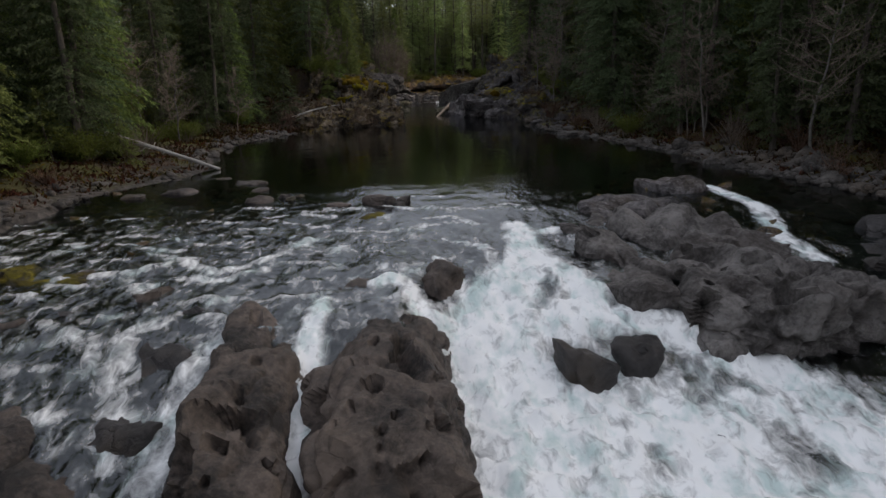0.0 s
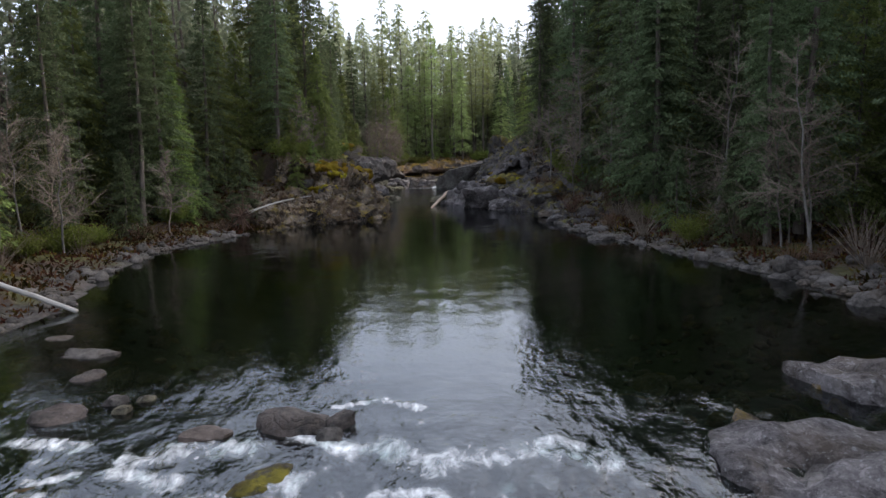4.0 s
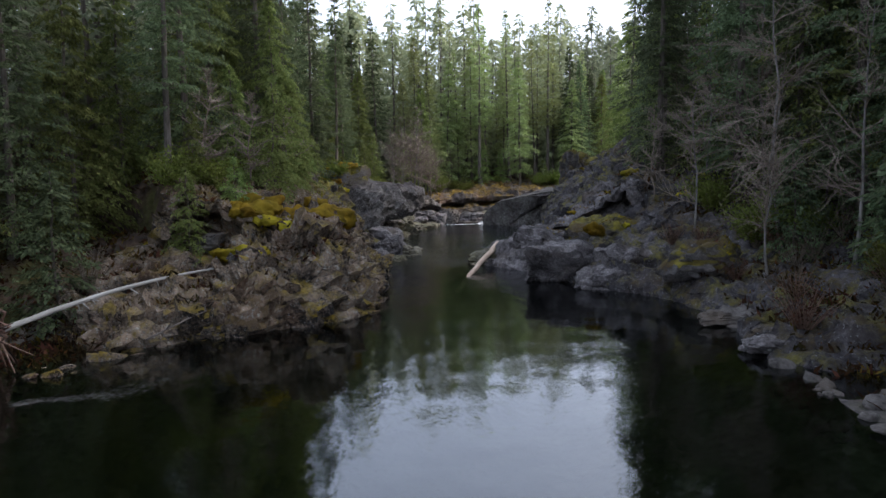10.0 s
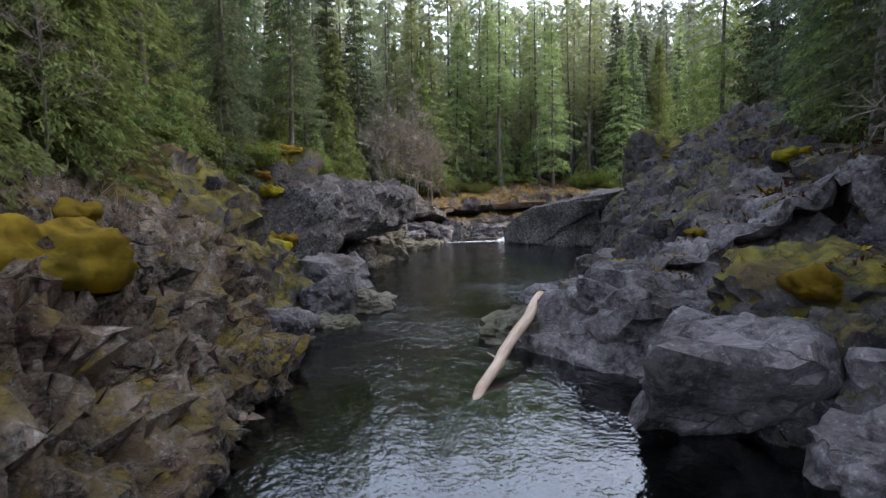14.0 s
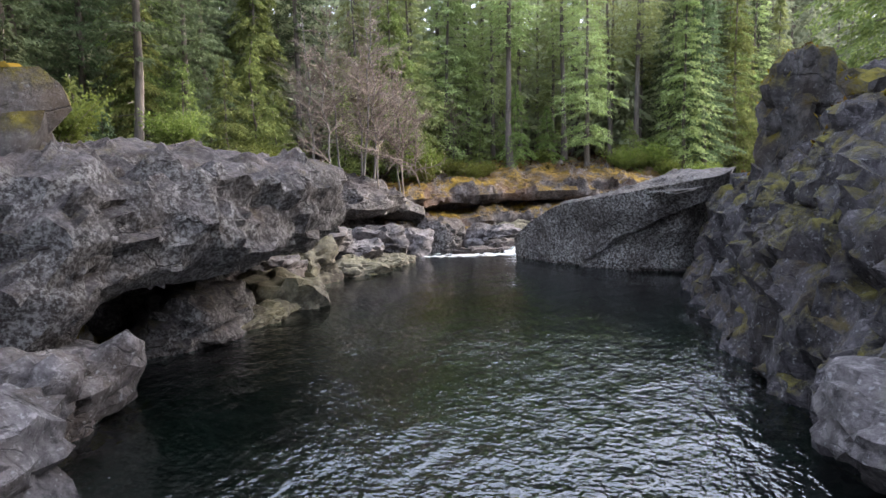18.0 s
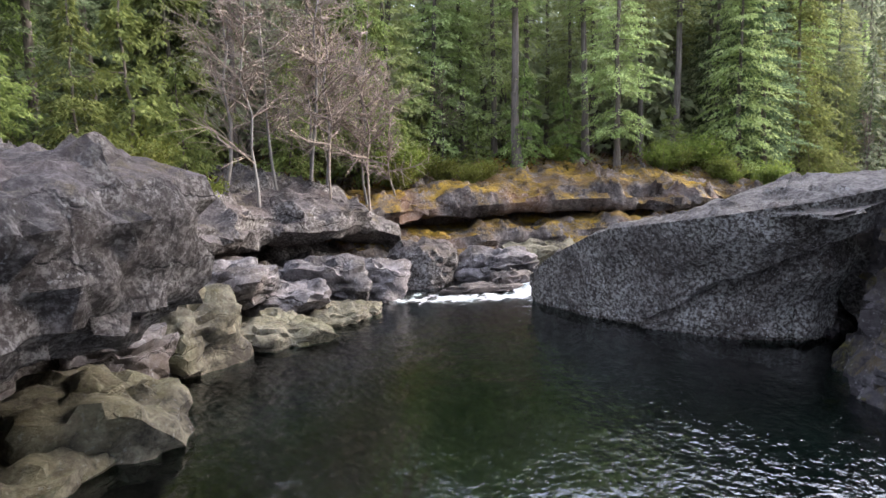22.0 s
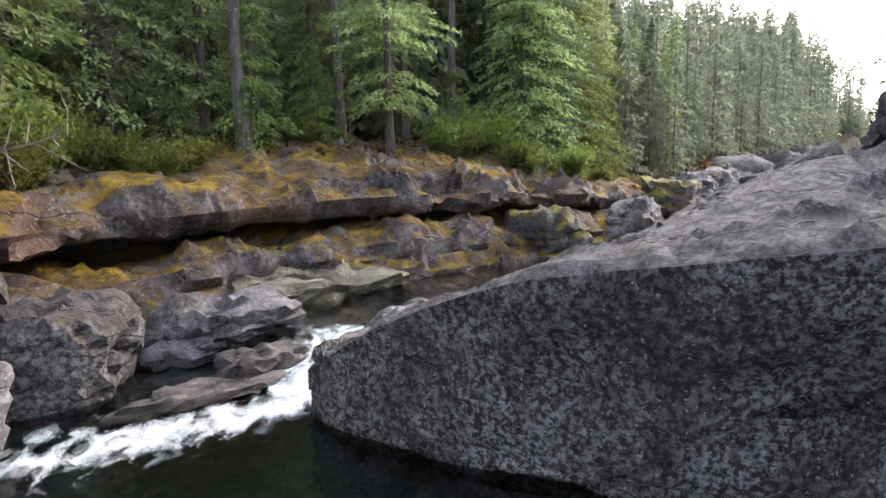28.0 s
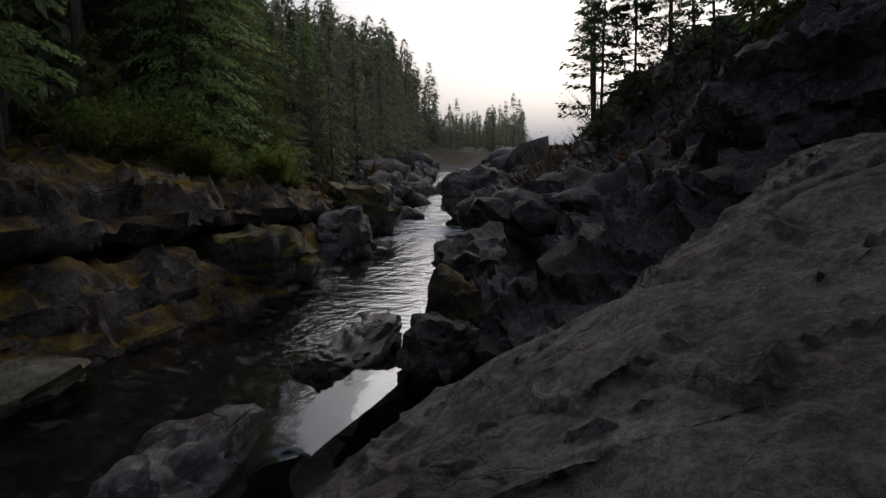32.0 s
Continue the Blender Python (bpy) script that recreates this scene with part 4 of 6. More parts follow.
fz = z0 + rough * (0.07 * fbm(p3 * 1.1, 4) + 0.03 * np.abs(perlin(p3 * 3))) + foam * (0.04 + 0.14 * fbm(np.c_[fxy * 1.5, np.zeros(len(fxy))], 4) + 0.22 * np.abs(fbm(np.c_[fxy * (1.3, 0.9), np.full(len(fxy), 9.0)], 3))) * np.clip((19 - Y) / 4, 0.25, 1)
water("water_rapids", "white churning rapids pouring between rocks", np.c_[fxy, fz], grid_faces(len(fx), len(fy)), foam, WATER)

# upper channel: a band of water along the bend, climbing slowly, with rapids far up
mid = smooth_line([(0.2, 99.2), (0.9, 100.4), (2.2, 102.3), (5.2, 103.3), (8.4, 104.7), (11.6, 106.9), (16.5, 109.3), (24, 113.4), (34, 120), (50, 131.5), (63, 141.5)], 0.4)
tan = np.gradient(mid, axis=0)
tan /= np.linalg.norm(tan, axis=1)[:, None]
nor = np.c_[-tan[:, 1], tan[:, 0]]
across = np.linspace(-1, 1, 21)
run = np.r_[0, np.cumsum(np.linalg.norm(np.diff(mid, axis=0), axis=1))]
half = np.interp(run, [0, 1.5, 3.4, 6, 10, 30, 200], [0.6, 1.0, 2.4, 2.4, 2.3, 2.2, 1.8])
U = mid[:, None] + nor[:, None] * (across[None, :, None] * half[:, None, None])
uz = np.interp(run, [0, 0.9, 2.2, 15, 22, 34, 60, 200], [0.0, 0.22, 0.4, 0.42, 0.46, 0.6, 0.9, 1.2])
uxy = U.reshape(-1, 2)
uzz = np.repeat(uz, 21) + 0.008 * fbm(np.c_[uxy, np.zeros(len(uxy))] * 1.4, 3)
ufoam = np.repeat(np.interp(run, [0, 1.8, 2.8, 16, 19, 24, 36, 60], [1, 0.9, 0.09, 0.22, 0.45, 0.8, 0.95, 0.7]), 21)
ufoam = ufoam * np.tile(1 - 0.7 * np.abs(across) ** 3, len(mid)) * np.clip(0.75 + 0.9 * perlin(np.c_[uxy * 0.55, np.zeros(len(uxy))]), 0.15, 1.2)
water("water_channel", "narrow upper river channel with riffles and rapids", np.c_[uxy, uzz], grid_faces(len(mid), 21), ufoam, WATER_FAST)

# ---- rocks of the falls ----
F, WF = ROCK_FALLS, ROCK_WET


def rapids_rock(place, size, seed, mat, turn, tilt, level, box):
    return boulder(place, size, seed, mat, turn, tilt, level, box, 0.30, 0.24 if size[0] > 4 else 0.12, label="dark water-worn rock standing in white rapids", group="rocks of the rapids", pits=3.2 if level == 5 else 0.8)


boulder((-1.0, 11.0, -1.95), (3.0, 7.2, 2.9), 11, BROWN_FALLS, 4, (4, 0), 5, 0.25, 0.26, 0.10, label="broad smooth brown rock splitting the white rapids", group="rocks of the rapids", pits=2.4)
rapids_rock((0.15, 15.4, -1.05), (1.1, 1.9, 1.3), 12, F, -16, (0, 0), 4, 0.3)
rapids_rock((-1.7, 15.0, -0.95), (0.9, 1.6, 0.8), 10, F, -30, (0, 0), 4, 0.3)
boulder((-3.45, 10.5, -1.9), (1.9, 5.8, 2.5), 13, BROWN_FALLS, 5, (4, 0), 5, 0.25, 0.26, 0.10, label="broad smooth brown rock splitting the white rapids", group="rocks of the rapids", pits=2.4)
rapids_rock((-5.5, 12.0, -1.5), (1.2, 1.7, 1.1), 14, WF, 30, (0, 0), 4, 0.3)
rapids_rock((3.15, 12.3, -2.1), (1.0, 1.0, 1.3), 15, WF, 10, (0, 0), 4, 0.5)
rapids_rock((4.25, 12.6, -2.0), (0.95, 1.0, 1.35), 16, WF, 40, (0, 0), 4, 0.5)
rapids_rock((7.0, 17.3, -1.5), (6.2, 8.2, 2.6), 17, ROCK_WORN, 24, (1, 3), 5, 0.55)
rapids_rock((8.6, 14.6, -1.5), (4.2, 3.6, 2.0), 18, ROCK_WORN, 20, (0, 0), 5, 0.5)
rapids_rock((5.0, 15.6, -1.5), (2.0, 3.0, 1.6), 9, ROCK_WORN, 20, (0, 0), 4, 0.5)
rapids_rock((9.0, 23.2, -0.35), (2.8, 2.3, 1.3), 19, ROCK, 15, (0, 0), 4, 0.4)
rapids_rock((9.9, 22.4, -0.5), (1.0, 0.9, 0.9), 20, ROCK_MOSS, 60, (0, 0), 3, 0.2)
rapids_rock((13.6, 15.5, -1.2), (4.6, 7.4, 2.6), 21, WF, 20, (0, 0), 5, 0.5)
rapids_rock((6.4, 20.4, -0.40), (3.6, 2.6, 1.1), 22, ROCK, 10, (0, 0), 4, 0.5)
rapids_rock((-2.0, 13.9, -1.35), (1.0, 2.4, 1.1), 7, F, -24, (0, 0), 4, 0.3)
rapids_rock((11.8, 11.0, -2.0), (3.4, 4.2, 2.4), 8, WF, 0, (0, 0), 4, 0.5)
rapids_rock((-8.3, 13.9, -1.2), (2.4, 1.2, 0.8), 23, WF, 10, (0, 0), 4, 0.4)
rapids_rock((-6.8, 14.4, -0.9), (0.95, 0.8, 0.7), 24, F, 50, (0, 0), 3, 0.3)
rapids_rock((-10.4, 15.2, -0.75), (4.2, 1.6, 0.6), 25, ROCK_MOSS, 12, (0, 0), 4, 0.5)
rapids_rock((-8.4, 9.6, -2.3), (3.6, 3.0, 1.5), 26, F, 0, (0, 0), 4, 0.4)
rapids_rock((-6.5, 9.0, -2.4), (1.5, 2.0, 1.2), 27, F, 0, (0, 0), 4, 0.4)
rapids_rock((-9.8, 13.2, -1.1), (1.8, 1.2, 0.7), 28, F, 25, (0, 0), 4, 0.5)
rapids_rock((-2.4, 14.6, -0.95), (0.9, 0.9, 0.6), 29, WF, 20, (0, 0), 3, 0.3)
rapids_rock((-5.2, 13.3, -1.1), (1.0, 1.3, 0.8), 30, WF, 70, (0, 0), 3, 0.3)
rapids_rock((-5.5, 10.2, -2.1), (1.2, 1.3, 1.0), 31, WF, 0, (0, 0), 4, 0.3)
rapids_rock((-12.8, 15.2, -0.8), (3, 1.6, 0.9), 32, ROCK, 5, (0, 0), 4, 0.5)
rapids_rock((5.3, 10.2, -2.6), (0.6, 1.1, 0.7), 33, WF, 30, (0, 0), 3, 0.4)
rapids_rock((12.8, 20.4, -0.8), (1.8, 2.3, 1.1), 34, WF, 30, (0, 0), 3, 0.4)
rapids_rock((11.9, 17.6, -1.1), (0.8, 1.0, 0.7), 35, WF, 30, (0, 0), 3, 0.4)


def riffle_stone(place, size, seed, mat, turn):
    return boulder(place, size, seed, mat, turn, (0, 0), 3, 0.25, label="rounded stone standing in the shallow riffle", group="stones in the riffle")


riffle_stone((-2.15, 20.4, -0.5), (1.3, 0.8, 0.65), 41, ROCK_MOSS, 5)
riffle_stone((-3.2, 19.5, -0.5), (0.6, 0.45, 0.4), 42, WF, 0)
riffle_stone((-2.0, 22.2, -0.15), (1.3, 0.8, 0.6), 43, F, 5)
riffle_stone((-1.2, 22.2, -0.15), (0.55, 0.5, 0.45), 44, F, 30)
riffle_stone((-1.3, 21.7, -0.2), (0.5, 0.4, 0.35), 45, COBBLE, 0)
riffle_stone((-7.6, 26.2, -0.12), (1.3, 0.75, 0.45), 46, COBBLE, -5)
riffle_stone((-6.4, 22.7, -0.2), (1.0, 0.8, 0.6), 47, F, 20)
riffle_stone((-9.9, 24.4, -0.15), (1.5, 0.9, 0.55), 48, F, 0)
riffle_stone((-6.9, 24.7, -0.12), (0.8, 0.7, 0.4), 49, F, 0)
riffle_stone((-5.6, 23.3, -0.1), (0.5, 0.35, 0.3), 50, COBBLE, 10)
riffle_stone((-5.3, 22.9, -0.1), (0.35, 0.3, 0.25), 51, ROCK_PALE, 0)
riffle_stone((-5.1, 23.4, -0.1), (0.4, 0.3, 0.25), 52, ROCK_PALE, 0)
riffle_stone((-3.4, 22.0, -0.25), (0.8, 0.6, 0.45), 53, F, 0)
riffle_stone((-11.4, 23.6, -0.1), (0.9, 0.6, 0.4), 54, COBBLE, 0)
riffle_stone((-9.2, 27.6, -0.1), (0.9, 0.5, 0.3), 55, COBBLE, 0)

# ---- rocks of the gorge ----


def gorge_rock(place, size, seed, mat, turn, box):
    return boulder(place, size, seed, mat, turn, (0, 0), 4, box, 0.22, 0.30, 0.05, "angular weathered grey boulder at the water's edge", group="boulders of the gorge")


gorge_rock((5.8, 62.7, 0.12), (2.4, 1.5, 1.25), 61, ROCK, 10, 0.3)
gorge_rock((7.4, 63.6, 0.7), (3.2, 2.4, 1.7), 62, ROCK, 30, 0.3)
gorge_rock((4.6, 65.4, 0.7), (3.0, 3.6, 1.8), 63, ROCK, -15, 0.5)
gorge_rock((1.5, 70.9, 0.1), (3.4, 2.2, 1.3), 64, ROCK_PALE, 12, 0.6)
gorge_rock((3.4, 69.6, 0.9), (2.6, 3.0, 1.9), 65, ROCK, 40, 0.5)
gorge_rock((6.4, 67.2, 1.6), (3.4, 3.4, 2.0), 66, ROCK_MOSS, 0, 0.5)
gorge_rock((2.2, 73.8, 0.35), (2.6, 1.9, 1.2), 67, ROCK, 20, 0.5)
gorge_rock((4.1, 75.6, 0.7), (2.8, 1.7, 1.4), 68, ROCK, 25, 0.5)
gorge_rock((3.1, 71.9, 0.7), (2.4, 1.6, 1.3), 69, ROCK_PALE, 0, 0.5)
gorge_rock((4.9, 78.4, 0.8), (2.4, 2.0, 1.4), 70, ROCK, 10, 0.5)
gorge_rock((9.0, 60.0, 1.5), (2.6, 2.0, 1.4), 71, ROCK_MOSS, 10, 0.5)
gorge_rock((8.6, 56.2, 0.2), (2.2, 0.9, 0.5), 72, COBBLE, 10, 0.4)
gorge_rock((9.4, 44.3, 0.05), (2.4, 0.9, 0.35), 73, COBBLE, 20, 0.5)
gorge_rock((9.0, 47.3, 0.08), (1.8, 0.8, 0.35), 74, COBBLE, 5, 0.5)
gorge_rock((8.3, 52.8, 0.2), (1.4, 0.8, 0.5), 75, ROCK, 0, 0.5)
gorge_rock((-4.1, 74.4, 0.15), (2.2, 1.4, 0.9), 76, ROCK_PALE, 15, 0.5)
gorge_rock((-5.0, 73.2, 0.5), (1.6, 1.4, 1.3), 77, ROCK, 0, 0.5)
gorge_rock((-5.6, 76.4, 0.7), (2.4, 3.2, 1.8), 78, ROCK, 10, 0.5)
gorge_rock((-4.5, 72.0, 0.0), (1.4, 1.0, 0.6), 79, ROCK_PALE, 0, 0.5)
gorge_rock((-6.6, 79.6, 0.5), (1.8, 2.6, 1.6), 80, ROCK, 0, 0.5)
gorge_rock((-5.2, 69.8, 0.4), (1.4, 1.2, 1.0), 81, ROCK, 0, 0.5)
gorge_rock((-4.4, 66.0, 0.4), (1.4, 1.8, 1.2), 82, ROCK_BROWN, 0, 0.5)
gorge_rock((-3.8, 61.5, 0.3), (1.2, 1.6, 0.9), 83, ROCK_BROWN, 0, 0.5)
gorge_rock((-9.0, 58.0, 2.5), (1.0, 0.8, 0.6), 84, COBBLE, 0, 0.4)
gorge_rock((-7.7, 57.4, 2.1), (0.8, 0.6, 0.5), 85, COBBLE, 0, 0.4)
r = np.random.RandomState(31)
for k, y in enumerate(np.linspace(62.5, 84.0, 24)):                      # outcrops on the steep mossy slope
    x = np.interp(y, [62, 66, 70, 74, 78, 84], [7.6, 6.6, 4.8, 5.4, 7.0, 7.6]) + r.uniform(0.6, 5.4)
    z = float(ground_z(np.array([(x, y)]))[0])
    q = r.uniform(1.1, 2.5)
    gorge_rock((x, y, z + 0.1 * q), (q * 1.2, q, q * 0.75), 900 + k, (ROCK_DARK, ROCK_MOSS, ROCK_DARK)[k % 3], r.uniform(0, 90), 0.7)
gorge_rock((-10.6, 81.6, 3.9), (4.6, 4.2, 3.6), 235, ROCK_MOSS, 20, 0.1)
gorge_rock((-7.2, 85.2, 0.35), (2.2, 3.6, 1.5), 86, ROCK_WALL, 6, 0.6)
gorge_rock((-6.3, 86.6, 0.0), (1.4, 2.4, 0.8), 87, ROCK_PALE, -8, 0.4)
gorge_rock((-6.5, 88.7, 0.12), (2.4, 2.8, 1.5), 130, ROCK_PALE, 35, 0.7)
gorge_rock((-6.9, 92.1, 0.55), (2.2, 2.4, 1.9), 88, ROCK_PALE, 12, 0.6)
gorge_rock((-7.3, 90.6, 0.5), (1.8, 1.6, 1.3), 131, ROCK, 40, 0.6)
gorge_rock((-5.7, 94.2, 0.1), (2.0, 2.2, 0.8), 121, ROCK_PALE, 30, 0.5)
gorge_rock((-4.8, 95.7, 0.05), (1.7, 1.4, 0.7), 89, ROCK_PALE, 30, 0.5)
gorge_rock((-4.3, 96.7, 0.02), (1.0, 0.8, 0.5), 132, ROCK_PALE, 10, 0.4)
gorge_rock((-6.0, 95.6, 0.6), (2.2, 1.8, 0.9), 90, ROCK, 20, 0.7)
gorge_rock((-5.5, 97.2, 0.8), (2.4, 1.8, 1.2), 122, ROCK, 12, 0.7)
gorge_rock((-7.0, 94.6, 1.2), (2.0, 2.4, 1.0), 91, ROCK, 0, 0.6)
gorge_rock((-4.5, 98.6, 0.5), (2.2, 1.6, 1.4), 92, ROCK, 0, 0.6)
gorge_rock((-3.3, 100.9, 0.6), (2.8, 2.2, 1.9), 193, ROCK_WALL, 10, 0.15)
gorge_rock((1.1, 104.8, 0.45), (4.2, 2.2, 1.0), 94, ROCK_PALE, 12, 0.8)
gorge_rock((-0.9, 102.4, 0.35), (2.8, 1.8, 1.0), 95, ROCK, 25, 0.6)
gorge_rock((-1.3, 99.65, -0.03), (2.6, 0.75, 0.52), 96, F, 22, 0.6)
gorge_rock((-0.3, 100.5, 0.08), (1.6, 0.9, 0.75), 120, F, 25, 0.5)
gorge_rock((2.3, 101.0, 0.35), (1.8, 1.1, 1.0), 97, ROCK, 30, 0.35)
gorge_rock((1.25, 100.0, 0.3), (0.7, 0.6, 0.8), 98, WF, 0, 0.3)
gorge_rock((1.85, 100.2, 0.3), (0.6, 0.6, 0.7), 133, WF, 60, 0.3)
gorge_rock((6.8, 102.6, 0.38), (2.8, 0.9, 0.6), 99, WF, 28, 0.5)
gorge_rock((5.45, 102.2, 0.4), (0.8, 0.6, 0.55), 134, WF, 0, 0.4)
gorge_rock((7.3, 101.2, 0.9), (0.8, 0.8, 1.4), 100, ROCK_MOSS, 20, 0.8)
gorge_rock((6.5, 100.9, 0.7), (0.9, 0.9, 0.8), 101, ROCK, 0, 0.7)
gorge_rock((11.1, 102.9, 0.9), (4.2, 2.6, 1.8), 102, ROCK_DARK_BARE, 35, 0.6)
gorge_rock((14.2, 104.4, 1.5), (3.4, 2.2, 1.7), 103, ROCK_DARK_BARE, 35, 0.5)
gorge_rock((10.9, 100.9, 2.1), (3.2, 2.4, 1.7), 104, ROCK_DARK_BARE, 30, 0.9)
gorge_rock((8.3, 94.6, 1.6), (2.0, 2.2, 2.6), 128, ROCK_WALL, 40, 0.8)
gorge_rock((9.7, 97.0, 2.4), (2.0, 2.2, 2.0), 129, ROCK_WALL, 70, 0.8)
gorge_rock((17.8, 107.2, 1.2), (3.2, 2.2, 1.8), 105, ROCK, 40, 0.5)
gorge_rock((7.6, 89.0, 4.9), (1.6, 1.9, 3.6), 109, ROCK_MOSS, 20, 0.8)
gorge_rock((8.7, 89.8, 4.6), (2.4, 2.8, 3.2), 123, ROCK_MOSS, 50, 0.8)
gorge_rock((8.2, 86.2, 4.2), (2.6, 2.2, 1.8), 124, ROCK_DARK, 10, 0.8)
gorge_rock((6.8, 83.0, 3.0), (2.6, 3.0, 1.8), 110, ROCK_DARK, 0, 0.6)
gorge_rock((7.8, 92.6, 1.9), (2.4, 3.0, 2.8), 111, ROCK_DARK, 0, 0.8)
gorge_rock((8.8, 107.6, 1.0), (2.6, 1.6, 1.5), 112, ROCK_MOSS, 20, 0.5)
gorge_rock((13.4, 109.8, 0.9), (3.0, 1.8, 1.8), 113, ROCK, 30, 0.5)
gorge_rock((17.2, 112.6, 1.2), (3.2, 2.2, 2.0), 114, ROCK_MOSS, 40, 0.5)
gorge_rock((20.6, 115.2, 1.3), (3.2, 2.4, 2.0), 115, ROCK, 40, 0.5)
gorge_rock((24.2, 117.8, 1.4), (3.4, 2.4, 2.0), 116, ROCK, 10, 0.5)
gorge_rock((22, 110.8, 1.6), (4.2, 2.6, 2.2), 117, ROCK, 40, 0.5)


# ---- moss on the rocks ----
MOSS = foliage_material("moss", (0.12, 0.10, 0.010), (0.27, 0.22, 0.020), 0.95, (0.34, 0.25, 0.022))
DEPS = bpy.context.evaluated_depsgraph_get()


def drop_on(xy, steep=0.4):
    """Where plumb lines from above first meet the rock: place and normal, if it lies flat enough and above the water."""
    out = []
    for x, y in xy:
        hit, at, n, _, ob, _ = scene.ray_cast(DEPS, (x, y, 12.0), (0, 0, -1))
        if hit and n.z > steep and at.z > 0.7:
            out.append((at.x, at.y, at.z))
    return np.array(out)


def strip(n, line, w0, w1, seed, lump=0.5):
    """Scattered places from w0 to w1 metres to the left of a line, thinned into clumps."""
    r = np.random.RandomState(seed)
    L = smooth_line(line, 0.3)
    t = np.gradient(L, axis=0)
    t /= np.linalg.norm(t, axis=1)[:, None]
    k = r.randint(len(L), size=n)
    xy = L[k] + np.c_[-t[k, 1], t[k, 0]] * r.uniform(w0, w1, n)[:, None]
    return xy[perlin(np.c_[xy * lump, np.full(n, seed * 1.7)]) > -0.05]


EDGE_POINT = [(-8.4, 53.6), (-5.8, 55.3), (-3.5, 57.7), (-3.8, 62), (-4.5, 66.5), (-5.3, 73), (-6.6, 80)]
EDGE_OVER = [(-6.8, 80), (-7.6, 84), (-7.4, 88), (-7.2, 92), (-6.2, 96), (-4.6, 99.6)]
EDGE_LEDGE = [(-4.6, 100.0), (-1.2, 103.4), (2.4, 104.7), (8.0, 106.4), (11.5, 108.3), (16, 111.2), (24, 117.6)]
EDGE_SHADE = [(10.6, 100), (9.2, 96), (6.2, 92.5), (5.1, 86), (4.5, 79), (2.0, 73.2), (3.6, 67.2), (7.5, 60.6), (8.7, 56.5)]


def mound(place, size, seed):
    v, f = rock_shape(size, seed, 4, 0.0, 0.7, 0.05)
    ob = new("moss_cushion", mesh("moss_cushion", v, f, MOSS))
    ob.matrix_world = pose(*place, 0, 0, seed * 40)
    return tagged(ob, "yellow-green moss cushion on rock", "moss", "moss cushions")


def tufts(name, label, at, mat, size, up, seed):
    r = np.random.RandomState(seed)
    n = len(at)
    a = np.c_[r.normal(0, 1, n), r.normal(0, 1, n), np.full(n, up)]
    a /= np.linalg.norm(a, axis=1)[:, None]
    side = np.cross(a, r.normal(size=(n, 3)))
    side /= np.linalg.norm(side, axis=1)[:, None] + 1e-9
    c, b, L, W = at - (0, 0, 0.03), side, size * r.uniform(0.5, 1.5, n), size * r.uniform(0.3, 0.6, n)
    v = np.stack([c, c + 0.45 * a * L[:, None] + 0.5 * b * W[:, None], c + a * L[:, None], c + 0.45 * a * L[:, None] - 0.5 * b * W[:, None]], 1).reshape(-1, 3)
    return tagged(new(name, mesh(name, v, np.arange(4 * n).reshape(-1, 4), mat, False)), label, "moss", kind="stuff")


at = [np.vstack([drop_on(strip(14000, EDGE_POINT, 2.0, 7.0, 1)), drop_on(strip(9000, [(-5.6, 74), (-6.4, 77), (-7.3, 80), (-8.2, 83.4)], 0.9, 6.0, 6), 0.2)]), drop_on(strip(7000, EDGE_OVER, 2.2, 6.5, 2)), drop_on(strip(14000, EDGE_LEDGE, 2.3, 7.0, 3)), drop_on(strip(14000, EDGE_SHADE, 1.0, 6.5, 4), 0.45)]
tufts("moss_tufts", "yellow-green moss and grass on rock ledges", np.vstack(at), LEAF_MOSS, 0.13, 1.2, 5)
r = np.random.RandomState(41)
for k, q in enumerate(np.vstack([at[0][r.permutation(len(at[0]))[:40]], at[1][r.permutation(len(at[1]))[:10]], at[2][r.permutation(len(at[2]))[:40]], at[3][r.permutation(len(at[3]))[:16]]])):
    s = r.uniform(0.35, 0.95)
    mound((q[0], q[1], q[2] - 0.06), (s * 1.3, s, s * r.uniform(0.35, 0.55)), 500 + k)


for k, (x, y, s) in enumerate(((-5.6, 61.8, 2.5), (-6.6, 60.8, 2.0), (-6.1, 59.0, 1.5), (-7.2, 57.6, 1.4), (-6.0, 63.6, 1.6), (-7.4, 59.2, 1.9), (-6.4, 60.4, 1.5), (-8.2, 60.8, 2.2), (-7.2, 62.2, 1.7), (-6.6, 64.0, 1.4), (-8.2, 57.8, 1.3), (-7.8, 76.4, 1.6), (-8.6, 79.0, 1.8), (-9.2, 81.6, 1.6))):
    q = drop_on([(x, y)], -1)
    if len(q):
        mound((x, y, q[0][2] - 0.05), (s * 0.95, s * 0.8, s * 0.36), 700 + k)

# ---- the lie of the land with its rocks, for all that stands on it ----
HX, HY = np.arange(-30, 44.1, 0.5), np.arange(10, 136.1, 0.5)
LAND = np.full((len(HX), len(HY)), -9.0)
for i_, x_ in enumerate(HX):
    for j_, y_ in enumerate(HY):
        hit, at_, n_, _, ob_, _ = scene.ray_cast(DEPS, (x_, y_, 40.0), (0, 0, -1))
        if hit:
            LAND[i_, j_] = at_.z


